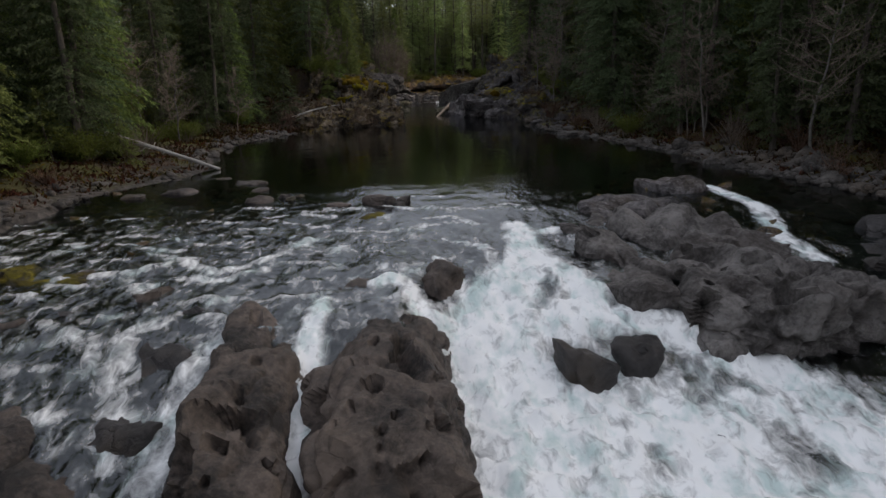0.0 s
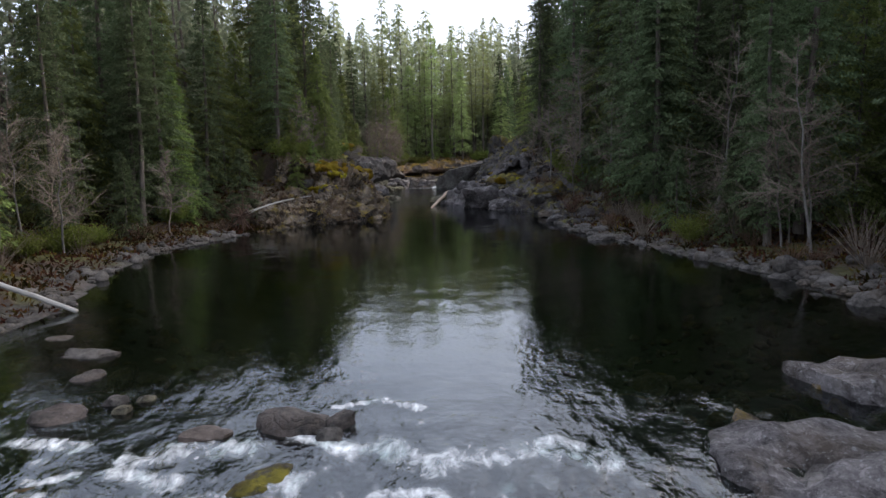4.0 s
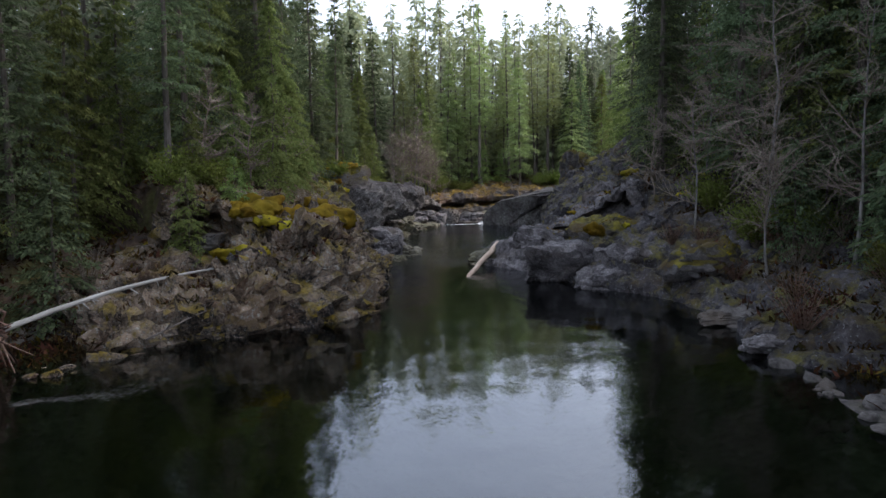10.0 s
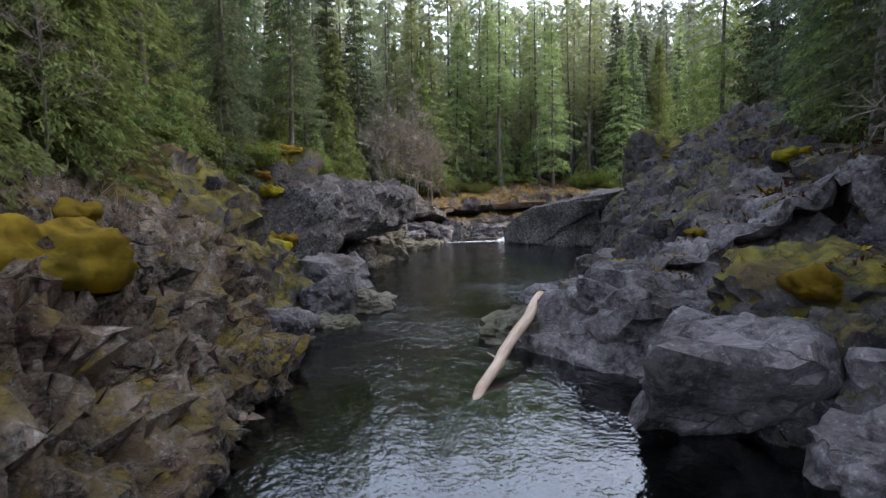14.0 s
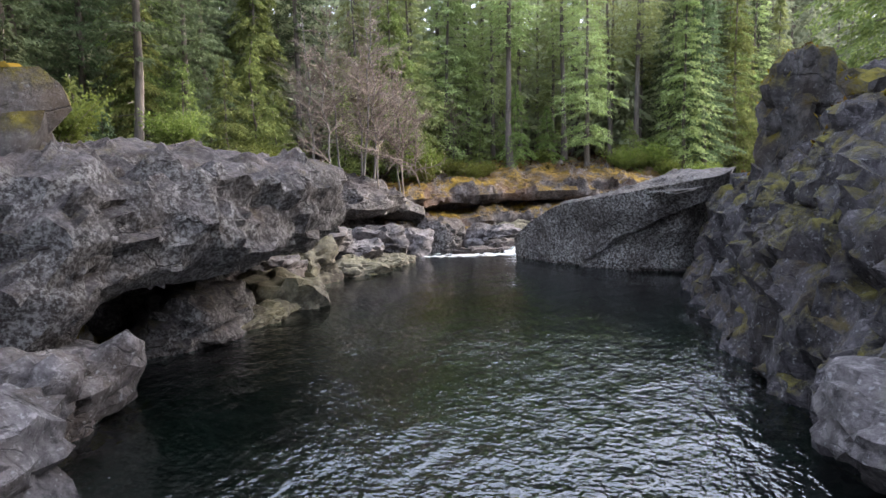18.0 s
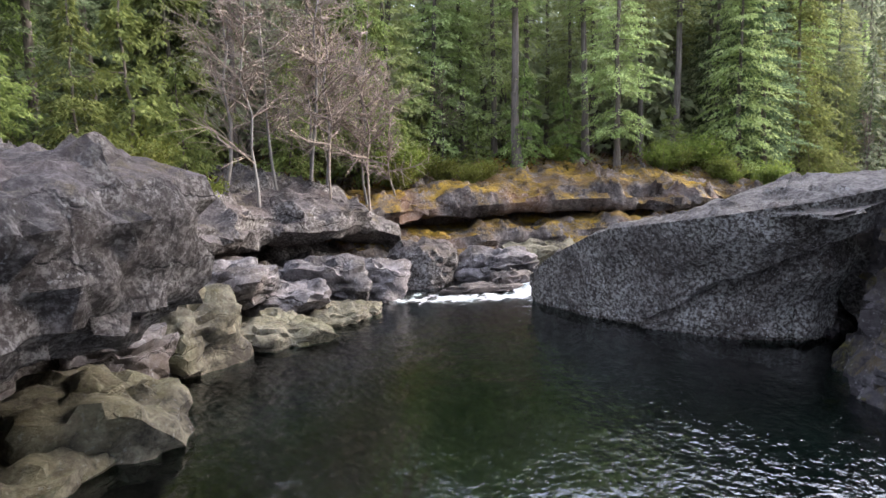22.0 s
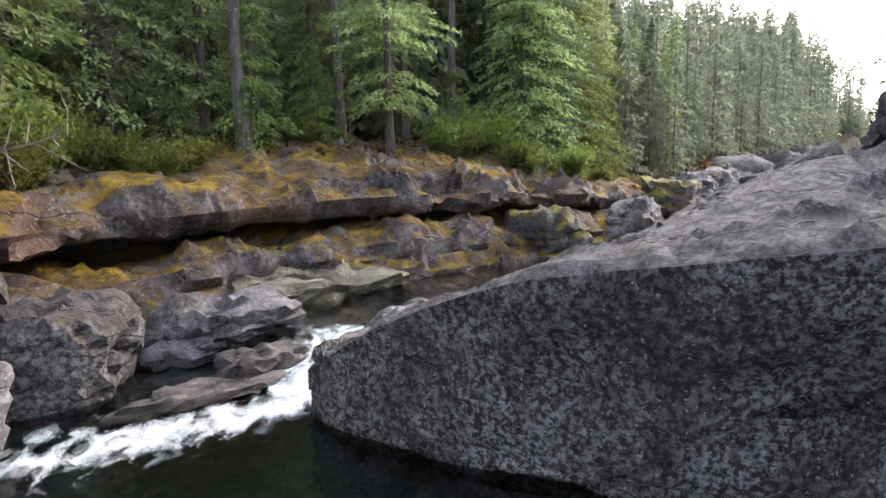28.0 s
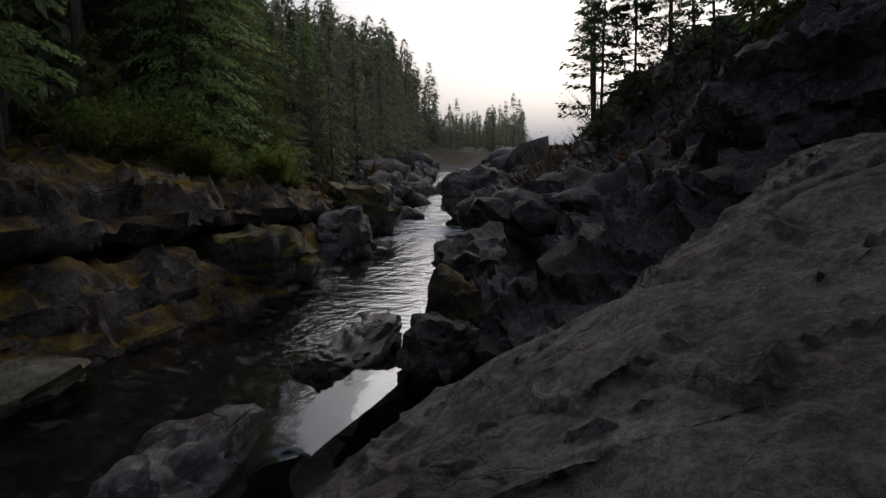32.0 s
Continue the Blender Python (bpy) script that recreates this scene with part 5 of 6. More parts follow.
def land_z(xy):
    """Height of rock or ground at the rows of xy."""
    i = np.clip((xy[:, 0] - HX[0]) / 0.5, 0, len(HX) - 1.001)
    j = np.clip((xy[:, 1] - HY[0]) / 0.5, 0, len(HY) - 1.001)
    i0, j0 = i.astype(int), j.astype(int)
    low = np.minimum(np.minimum(LAND[i0, j0], LAND[i0 + 1, j0]), np.minimum(LAND[i0, j0 + 1], LAND[i0 + 1, j0 + 1]))
    f, g = i - i0, j - j0
    mean = (LAND[i0, j0] * (1 - f) + LAND[i0 + 1, j0] * f) * (1 - g) + (LAND[i0, j0 + 1] * (1 - f) + LAND[i0 + 1, j0 + 1] * f) * g
    z = ground_z(xy)
    near = (xy[:, 0] > HX[0]) & (xy[:, 0] < HX[-1]) & (xy[:, 1] > HY[0]) & (xy[:, 1] < HY[-1])
    return np.where(near, np.maximum(z, 0.5 * low + 0.5 * mean), z)

# ---- trees ----
def tube(path, radii, sides):
    """Vertices and faces of a tapered tube along a path."""
    path = np.asarray(path, float)
    t = np.gradient(path, axis=0)
    t /= np.linalg.norm(t, axis=1)[:, None] + 1e-9
    a = np.cross(t, (0.3, 0.9, 0.2))
    a /= np.linalg.norm(a, axis=1)[:, None] + 1e-9
    b = np.cross(t, a)
    ang = np.arange(sides) * 2 * np.pi / sides
    v = path[:, None] + np.asarray(radii)[:, None, None] * (a[:, None] * np.cos(ang)[None, :, None] + b[:, None] * np.sin(ang)[None, :, None])
    n = len(path)
    i = (np.arange(n - 1)[:, None] * sides + np.arange(sides)[None]).ravel()
    j = (np.arange(n - 1)[:, None] * sides + (np.arange(sides)[None] + 1) % sides).ravel()
    return v.reshape(-1, 3), np.stack([i, j, j + sides, i + sides], 1)


def joined(bits):
    vs, fs, k = [], [], 0
    for v, f in bits:
        vs.append(v)
        fs.append(f + k)
        k += len(v)
    return np.vstack(vs), np.vstack(fs)


def diamonds(c, axis_, side, length, width):
    """Leaf sprays: four-cornered blades at the places c."""
    a, b = axis_ * length[:, None], side * width[:, None]
    v = np.stack([c, c + 0.45 * a + 0.5 * b, c + a, c + 0.45 * a - 0.5 * b], 1).reshape(-1, 3)
    return v, np.arange(4 * len(c)).reshape(-1, 4)


def conifer(seed, height, radius, branches, sprays, droop, bare=0.12, leaf=0.42):
    """Trunk with dead snags, and a crown of drooping branches with sprays along them."""
    r = np.random.RandomState(seed)
    zs = np.linspace(0, height, 9)
    lean = np.c_[np.cumsum(r.normal(0, 0.05, 9)), np.cumsum(r.normal(0, 0.05, 9)), zs]
    trunk = [tube(lean, np.linspace(height * 0.0095, 0.02, 9) * np.r_[1.35, np.ones(8)], 7)]
    f = bare + (1 - bare) * np.sort(r.rand(branches)) ** 1.05
    f = np.clip(f, 0, 0.995)
    az = np.arange(branches) * 2.399 + r.rand(branches) * 0.9
    length = radius * ((1 - f) ** 0.78 * 1.1 + 0.03) * r.uniform(0.55, 1.12, branches) * np.clip((f - bare + 0.10) / 0.22, 0.45, 1)
    base = np.c_[np.interp(f * height, zs, lean[:, 0]), np.interp(f * height, zs, lean[:, 1]), f * height]
    out = np.c_[np.cos(az), np.sin(az), np.zeros(branches)]
    rise = 0.35 * f - 0.05
    cs, ax, sd, ln, wd = [], [], [], [], []
    for k in range(branches):
        n = max(3, int(sprays * (0.35 + length[k] / radius)))
        s = r.uniform(0.15, 1, n) ** 0.8
        c = base[k] + out[k] * (s * length[k])[:, None]
        c[:, 2] += length[k] * (rise[k] * s - droop * s * s) + r.normal(0, 0.05, n)
        perp = np.array([-out[k, 1], out[k, 0], 0])
        c += perp * (r.normal(0, 0.16, n) * length[k] * (1.1 - 0.6 * s))[:, None]
        a = out[k] * r.uniform(0.3, 1, n)[:, None] + perp * r.normal(0, 0.75, n)[:, None]
        a[:, 2] += r.normal(-0.25 - droop, 0.28, n)
        a /= np.linalg.norm(a, axis=1)[:, None]
        q = np.cross(a, np.c_[r.normal(0, 0.5, n), r.normal(0, 0.5, n), np.ones(n)])
        q /= np.linalg.norm(q, axis=1)[:, None] + 1e-9
        cs.append(c); ax.append(a); sd.append(q)
        ln.append(leaf * r.uniform(0.6, 1.4, n)); wd.append(leaf * r.uniform(0.25, 0.5, n))
        if k % 6 == 0 or f[k] < bare + 0.08:
            trunk.append(tube(np.stack([base[k], base[k] + out[k] * length[k] * 0.55 + (0, 0, length[k] * (rise[k] * .55 - droop * .3))]), [0.03, 0.008], 3))
    for k in range(10):
        a, z = r.rand() * 6.28, r.uniform(0.04, bare + 0.05) * height
        trunk.append(tube([(0, 0, z), (math.cos(a) * 0.7, math.sin(a) * 0.7, z - 0.1)], [0.022, 0.006], 3))
    crown = diamonds(np.vstack(cs), np.vstack(ax), np.vstack(sd), np.concatenate(ln), np.concatenate(wd))
    return joined(trunk), crown


def bare_tree(seed, height, limbs=16, lean=0.0):
    """A leafless tree: a slim trunk, limbs and twigs."""
    r = np.random.RandomState(seed)
    n = 8
    zs = np.linspace(0, height, n)
    path = np.c_[np.cumsum(r.normal(0, 0.10, n)) + lean * zs, np.cumsum(r.normal(0, 0.10, n)), zs]
    trunk, twigs = [tube(path, np.linspace(height * 0.0075, 0.010, n), 6)], []
    for k in range(limbs):
        f = r.uniform(0.22, 0.97)
        b = np.array([np.interp(f * height, zs, path[:, i]) for i in range(3)])
        a, up, L = r.rand() * 6.28, r.uniform(0.1, 0.9), height * 0.30 * (1.15 - f) * r.uniform(0.6, 1.3)
        e = np.array([math.cos(a), math.sin(a), up])
        pts = [b]
        for s in range(4):
            e = e + r.normal(0, 0.16, 3)
            pts.append(pts[-1] + e / np.linalg.norm(e) * L / 4)
        pts = np.array(pts)
        twigs.append(tube(pts, np.linspace(0.028, 0.008, 5), 4))
        for s in range(18):
            i = r.randint(1, 5)
            g = pts[i] - r.rand() * (pts[i] - pts[i - 1])
            h = e / np.linalg.norm(e) + r.normal(0, 0.7, 3)
            h /= np.linalg.norm(h)
            m = g + h * L * r.uniform(0.2, 0.4)
            twigs.append(tube([g, m, m + (h + r.normal(0, 0.3, 3)) * L * 0.18], [0.011, 0.008, 0.004], 3))
    return joined(trunk), joined(twigs)


def make_tree(name, shape, mats, label, category="tree"):
    root = new(name)
    (tv, tf), (cv, cf) = shape
    part("trunk", mesh("trunk", tv, tf, mats[0]), root)
    part("crown", mesh("crown", cv, cf, mats[1], False), root)
    return tagged(root, label, category)


def place_trees(kinds, spots, group):
    """Copies of the trees at (x, y, kind, scale), each turned its own way; the first of a kind is the made one."""
    used = set()
    r = np.random.RandomState(5)
    xy = np.array([s[:2] for s in spots])
    zz = land_z(xy)
    for (x, y, k, s), z in zip(spots, zz):
        m = pose(x, y, z - 0.12, r.uniform(-2, 2), r.uniform(-2, 2), r.uniform(0, 360)) @ Matrix.Diagonal((s * r.uniform(0.9, 1.15), s * r.uniform(0.9, 1.15), s, 1))
        if k in used:
            ob = copy_thing(kinds[k], m)
            ob.matrix_basis = m
        else:
            ob = kinds[k]
            ob.matrix_basis = m
            used.add(k)
        tagged(ob, group=group)


FIRS = "tall dark green fir with a straight trunk on the bank"
CEDARS = "bright green cedar with drooping sprays on the bank"
NEAR = [make_tree("conifer_tree", conifer(101, 18, 2.6, 240, 84, 0.25, 0.04, 0.2), (BARK, LEAF_FIR), FIRS),
        make_tree("conifer_tree", conifer(102, 20, 2.7, 250, 84, 0.30, 0.07, 0.2), (BARK, LEAF_FIR), FIRS),
        make_tree("cedar_tree", conifer(103, 12, 2.6, 200, 90, 0.50, 0.02, 0.2), (BARK, LEAF_CEDAR), CEDARS),
        make_tree("cedar_tree", conifer(104, 15, 2.8, 220, 90, 0.45, 0.03, 0.2), (BARK, LEAF_CEDAR), CEDARS),
        make_tree("conifer_tree", conifer(105, 19, 2.2, 170, 70, 0.20, 0.28, 0.2), (BARK, LEAF_FIR), FIRS),
        make_tree("young_conifer", conifer(106, 5.0, 1.6, 90, 60, 0.40, 0.01, 0.16), (BARK, LEAF_CEDAR), "young bright green cedar at the wood's edge"),
        make_tree("young_conifer", conifer(107, 3.0, 1.3, 60, 60, 0.30, 0.0, 0.14), (BARK, LEAF_CEDAR), "young bright green cedar at the wood's edge"),
        make_tree("pine_tree", conifer(108, 9.0, 2.2, 64, 60, 0.04, 0.18, 0.26), (BARK, LEAF_FIR), "sparse wind-worn pine with a bare trunk on the ridge"),
        make_tree("young_conifer", conifer(109, 4.5, 1.5, 80, 60, 0.30, 0.02, 0.16), (BARK, LEAF_FIR), "young dark green fir at the wood's edge"),
        make_tree("conifer_tree", conifer(110, 18, 3.0, 230, 80, 0.28, 0.12, 0.2), (BARK, LEAF_LIGHT), "tall green fir on the far bank, paled as if brightly lit"),
        make_tree("conifer_tree", conifer(111, 14, 2.9, 210, 80, 0.35, 0.06, 0.2), (BARK, LEAF_LIGHT), "green fir with hanging moss on the far bank, paled as if brightly lit"),
        make_tree("conifer_tree", conifer(112, 20, 2.6, 150, 60, 0.25, 0.34, 0.2), (BARK, LEAF_LIGHT), "tall green fir with a long bare trunk, paled as if brightly lit")]


def valley(x, y):
    """Trees stand lower on the gravel bars beside the upper channel, taller farther up the valley."""
    return float(np.interp(math.hypot(x, y - 93), [25, 60, 120], [0.5, 0.58, 1.0])) if y > 102 and x > 0.66 * (y - 93) and x > 8 else 1.0


def scatter(x0, x1, y0, y1, step, d0, d1, seed):
    """Places on land between d0 and d1 metres from the shore, about step metres apart."""
    r = np.random.RandomState(seed)
    X, Y = np.meshgrid(np.arange(x0, x1, step), np.arange(y0, y1, step), indexing="ij")
    xy = np.c_[X.ravel(), Y.ravel()] + r.uniform(-0.45, 0.45, (X.size, 2)) * step
    d, _ = shore(xy)
    return xy[(d > d0) & (d < d1)], r


spots = []
xy, r = scatter(-30, -4, 12, 106, 3.0, 4.5, 11.5, 21)
spots += [(x, y, int(r.choice([0, 1, 2, 3, 4], p=[.22, .2, .22, .2, .16])), r.uniform(0.75, 1.15)) for x, y in xy if not (x > -12 and y > 78 and r.rand() < 0.55)]
xy, r = scatter(6, 34, 12, 98, 3.0, 4.5, 12, 22)
spots += [(x, y, int(r.choice([0, 1, 2, 3, 4], p=[.3, .28, .14, .12, .16])), r.uniform(0.75, 1.2)) for x, y in xy if not (60 < y < 96 and shore(np.array([(x, y)]))[0][0] < (5.6 if y < 80 else 7.0))]
xy, r = scatter(-8, 40, 104, 140, 3.0, 4.2, 10.5, 23)
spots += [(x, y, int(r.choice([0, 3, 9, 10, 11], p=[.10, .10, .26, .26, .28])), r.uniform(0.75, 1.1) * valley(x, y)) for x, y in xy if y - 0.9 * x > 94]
spots += [(x, y, 7, s) for x, y, s in ((19.4, 104.2, 0.75), (18.6, 102.6, 0.6), (20.5, 103.4, 0.7), (17.6, 100.2, 0.6), (19.5, 99.6, 0.6), (18.2, 98.2, 0.5), (21.5, 101.8, 0.7))]
spots += [(x, y, k, s) for x, y, k, s in ((22.5, 105.6, 4, 0.5), (17.0, 96.4, 4, 0.42), (15.6, 95.0, 7, 0.7), (16.4, 98.4, 7, 0.8), (20.0, 97.6, 4, 0.5), (22.6, 99.8, 0, 0.5), (24.4, 103.4, 1, 0.5), (18.8, 95.4, 0, 0.45), (26.5, 107.4, 4, 0.5), (14.6, 93.0, 7, 0.7))]
xy, r = scatter(-22, -6, 14, 104, 2.0, 3.6, 6.5, 25)                     # young trees at the wood's edge
spots += [(x, y, int(r.choice([5, 6, 8])), r.uniform(0.6, 1.15)) for x, y in xy if r.rand() < (0.35 if y < 54 else 0.55)]
xy, r = scatter(7, 26, 20, 61, 2.0, 2.8, 6.5, 26)
spots += [(x, y, int(r.choice([5, 8, 0, 1], p=[.1, .5, .2, .2])), r.uniform(0.55, 1.0)) for x, y in xy if r.rand() < 0.42]
xy, r = scatter(-6, 30, 104, 132, 1.8, 4.6, 8.0, 27)
spots += [(x, y, int(r.choice([5, 6])), r.uniform(0.5, 1.1)) for x, y in xy if y - 0.9 * x > 101 and r.rand() < 0.5]
place_trees(NEAR, spots, "trees along the river")

# woods behind the first rows
def woods(name, label, xy, shapes, seed, mats, s0=0.8, s1=1.25):
    r = np.random.RandomState(seed)
    zz = ground_z(xy)
    tb, cb = [], []
    for (x, y), z in zip(xy, zz):
        (tv, tf), (cv, cf) = shapes[r.randint(len(shapes))]
        a, s = r.rand() * 6.28, r.uniform(s0, s1) * valley(x, y)
        R = np.array([[math.cos(a), -math.sin(a), 0], [math.sin(a), math.cos(a), 0], [0, 0, 1]]) * s
        tb.append((tv @ R.T + (x, y, z - 0.2), tf))
        cb.append((cv @ R.T + (x, y, z - 0.2), cf))
    root = new(name)
    for n, bits, m in (("trunks", tb, mats[0]), ("crowns", cb, mats[1])):
        v, f = joined(bits)
        tagged(part(n, mesh(n, v, f, m, False), root), kind="stuff")
    return tagged(root, label, "woods", kind="stuff")


FARS = [conifer(201, 18, 3.3, 100, 11, 0.25, 0.06, 0.7), conifer(202, 20, 3.2, 104, 11, 0.30, 0.10, 0.7), conifer(203, 16, 3.4, 100, 11, 0.4, 0.03, 0.7)]
xa, _ = scatter(-60, -8, 0, 110, 4.0, 11.5, 30, 31)
xb, _ = scatter(10, 66, 0, 98, 4.0, 12, 32, 32)
xc, _ = scatter(-50, 60, 104, 190, 3.6, 10.0, 46, 33)
xc = xc[(xc[:, 1] - xc[:, 0]) > 84]
xd, _ = scatter(20, 190, 110, 300, 5.5, 5, 40, 34)
xf, _ = scatter(18, 120, 112, 200, 3.2, 3.2, 20, 36)
xf = xf[(xf[:, 1] - 0.75 * xf[:, 0] > 95) & (xf[:, 0] > 20)]
xe, _ = scatter(100, 340, 140, 420, 6.5, 6, 900, 35)
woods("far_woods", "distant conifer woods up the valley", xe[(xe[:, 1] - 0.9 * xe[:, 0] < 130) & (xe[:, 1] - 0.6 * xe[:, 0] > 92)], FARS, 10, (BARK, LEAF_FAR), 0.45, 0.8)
woods("bank_woods", "conifer woods behind the far bank with haze in their green", xc[xc[:, 0] < 14], FARS, 8, (BARK, LEAF_BANK))
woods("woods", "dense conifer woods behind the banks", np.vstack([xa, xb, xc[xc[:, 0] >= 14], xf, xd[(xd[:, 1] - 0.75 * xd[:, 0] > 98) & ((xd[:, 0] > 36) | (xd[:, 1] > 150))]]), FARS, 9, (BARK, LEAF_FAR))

# ---- bare trees, shrubs, logs ----
ALDERS = [make_tree("bare_tree", bare_tree(301, 8.5, 26), (ALDER, TWIG), "leafless grey alder with pale bark on the bank"),
          make_tree("bare_tree", bare_tree(302, 6.5, 24), (ALDER, TWIG), "leafless grey alder with pale bark on the bank"),
          make_tree("bare_tree", bare_tree(303, 10.5, 26, 0.05), (ALDER, TWIG), "leafless grey alder with pale bark on the bank"),
          make_tree("bare_tree", bare_tree(304, 4.2, 20), (TWIG, TWIG), "small leafless tree with thin grey twigs")]


def bare_spots():
    r = np.random.RandomState(77)
    out = [(12.5, 48.2, 0, 1.0), (14.6, 37.2, 1, 1.05), (15.2, 36.6, 0, 0.7), (15.0, 37.6, 1, 0.8), (9.0, 67.6, 3, 1.1), (-15.4, 38.6, 1, 0.95), (-16.2, 39.4, 3, 1.3), (-17.0, 37.0, 1, 1.0), (-18.2, 40.2, 0, 0.9), (14.8, 35.8, 2, 0.8), (20.5, 38.6, 2, 1.0), (15.4, 56.5, 0, 1.0),
           (-14.6, 47.4, 3, 1.15), (-6.6, 100.0, 2, 0.85), (-6.2, 100.8, 0, 0.95), (-7.2, 97.4, 1, 1.0), (-7.4, 99.0, 2, 0.75), (-5.4, 102.0, 0, 0.8), (-8.4, 98.0, 0, 0.9), (-6.0, 99.4, 3, 1.4), (-5.2, 101.2, 3, 1.5), (-7.0, 101.0, 1, 1.0), (-4.4, 103.0, 3, 1.4),
           (16.0, 27.5, 0, 1.0), (17.2, 31, 2, 0.8), (9.6, 63.6, 1, 1.0), (10.4, 58.4, 0, 0.8), (12.2, 53.0, 1, 0.9), (-9.2, 63.4, 3, 1.1), (-8.8, 66.2, 1, 0.7), (-10.0, 60.6, 3, 1.2),
           (11.5, 60.0, 2, 1.0), (12.2, 63.2, 0, 1.1), (11.0, 66.8, 1, 1.2), (12.6, 57.0, 2, 0.9), (11.6, 70.6, 0, 1.0), (12.0, 75.5, 1, 1.0),
           (24, 122.6, 0, 0.8), (26.5, 125.5, 2, 0.7), (20.2, 120.4, 1, 0.8), (-3.5, 108.8, 1, 0.7)]
    for _ in range(5):
        out.append((r.uniform(12, 16), r.uniform(38, 58), int(r.randint(4)), r.uniform(0.6, 0.95)))
    return out


place_trees(ALDERS, bare_spots(), "bare alders on the banks")


def shrub_shape(seed, height, count, leaf, stems=14):
    """A bush: stems that spread from one foot, with leaf sprays towards their ends."""
    r = np.random.RandomState(seed)
    tubes, cs, ax = [], [], []
    for k in range(stems):
        a, lean, L = r.rand() * 6.28, r.uniform(0.15, 0.9), height * r.uniform(0.6, 1.1)
        e = np.array([math.cos(a) * lean, math.sin(a) * lean, 1.0])
        p = np.array([(0, 0, 0), e * L * 0.5, e * L * 0.9 + (0, 0, -0.12 * L * lean)])
        tubes.append(tube(p, [0.018, 0.012, 0.005], 3))
        s = r.uniform(0.3, 1.0, count)
        c = p[1] * (1 - np.abs(2 * s - 1))[:, None] + p[2] * np.clip(2 * s - 1, 0, 1)[:, None] + r.normal(0, 0.12 * height, (count, 3)) * s[:, None]
        cs.append(c)
        d = r.normal(0, 0.7, (count, 3)) + e * 0.5
        ax.append(d / np.linalg.norm(d, axis=1)[:, None])
    c, a = np.vstack(cs), np.vstack(ax)
    c[:, 2] = np.maximum(c[:, 2], 0.05)
    side = np.cross(a, r.normal(size=a.shape))
    side /= np.linalg.norm(side, axis=1)[:, None] + 1e-9
    n = len(c)
    return joined(tubes), diamonds(c, a, side, leaf * r.uniform(0.6, 1.4, n), leaf * r.uniform(0.35, 0.7, n))


def make_shrub(shape, mats, label):
    root = new("shrub")
    part("stem", mesh("stem", *shape[0], mats[0]), root)
    part("foliage", mesh("foliage", *shape[1], mats[1], False), root)
    return tagged(root, label, "shrub")


LEAF_LITTER = foliage_material("dry bracken", (0.050, 0.025, 0.014), (0.165, 0.082, 0.040), 0.95, (0.06, 0.055, 0.012))
SHRUBS = [make_shrub(shrub_shape(401, 1.5, 150, 0.12, 18), (TWIG, LEAF_SHRUB), "bright green leafy shrub on mossy rock"),
          make_shrub(shrub_shape(402, 1.0, 130, 0.11, 16), (TWIG, LEAF_SHRUB), "bright green leafy shrub on mossy rock"),
          make_shrub(shrub_shape(403, 2.2, 170, 0.14, 20), (TWIG, LEAF_SHRUB), "young green conifer bush at the wood's edge"),
          make_shrub(shrub_shape(404, 1.5, 16, 0.07, 46), (BRUSH, LEAF_LITTER), "leafless brown brush with thin stems on the bank"),
          make_shrub(shrub_shape(405, 2.4, 12, 0.06, 40), (TWIG, LEAF_LITTER), "leafless brown brush with thin stems on the bank")]
r = np.random.RandomState(12)
spots = [(-9.2, 94.6, 0, 1.0), (-9.6, 95.6, 2, 0.8), (-8.4, 96.4, 1, 1.0), (-10.2, 90.6, 0, 0.9), (-11.5, 86.6, 2, 0.9), (-10.6, 82.4, 1, 1.1), (-9.6, 80.2, 0, 0.9), (10.6, 64.6, 2, 0.9), (11.2, 61.2, 2, 1.0)]
for _ in range(20):
    x = r.uniform(-5, 15)
    y = np.interp(x, [-5, -1, 4, 8, 12, 16], [103.5, 106.6, 108.0, 109.0, 110.8, 113.4]) + r.uniform(-0.2, 3.0)
    spots.append((x, y, int(r.randint(3)), r.uniform(0.55, 1.05)))
for _ in range(20):
    if r.rand() < 0.4:
        spots.append((r.uniform(-17, -15), r.uniform(26, 50), 2, r.uniform(0.4, 0.8)))
    spots.append((r.uniform(-11.5, -9.2), r.uniform(58, 84), int(r.randint(3)), r.uniform(0.5, 1.0)))
    spots.append((r.uniform(11.5, 15), r.uniform(40, 66), int(r.choice([2, 4, 4])), r.uniform(0.5, 0.9)))
xy, _ = scatter(7, 22, 18, 64, 1.7, 0.9, 4.5, 71)
spots += [(x, y, int(r.choice([3, 3, 4])), r.uniform(0.6, 1.1)) for x, y in xy if r.rand() < 0.5]
xy, _ = scatter(-22, -4, 16, 70, 1.9, 1.6, 5.0, 72)
spots += [(x, y, int(r.choice([3, 4])), r.uniform(0.5, 0.9)) for x, y in xy if r.rand() < 0.25]
xy, _ = scatter(10, 60, 106, 150, 2.4, 2.0, 6.0, 73)
spots += [(x, y, int(r.choice([3, 4])), r.uniform(0.6, 1.0)) for x, y in xy if r.rand() < 0.4]
place_trees(SHRUBS, spots, "shrubs along the banks")


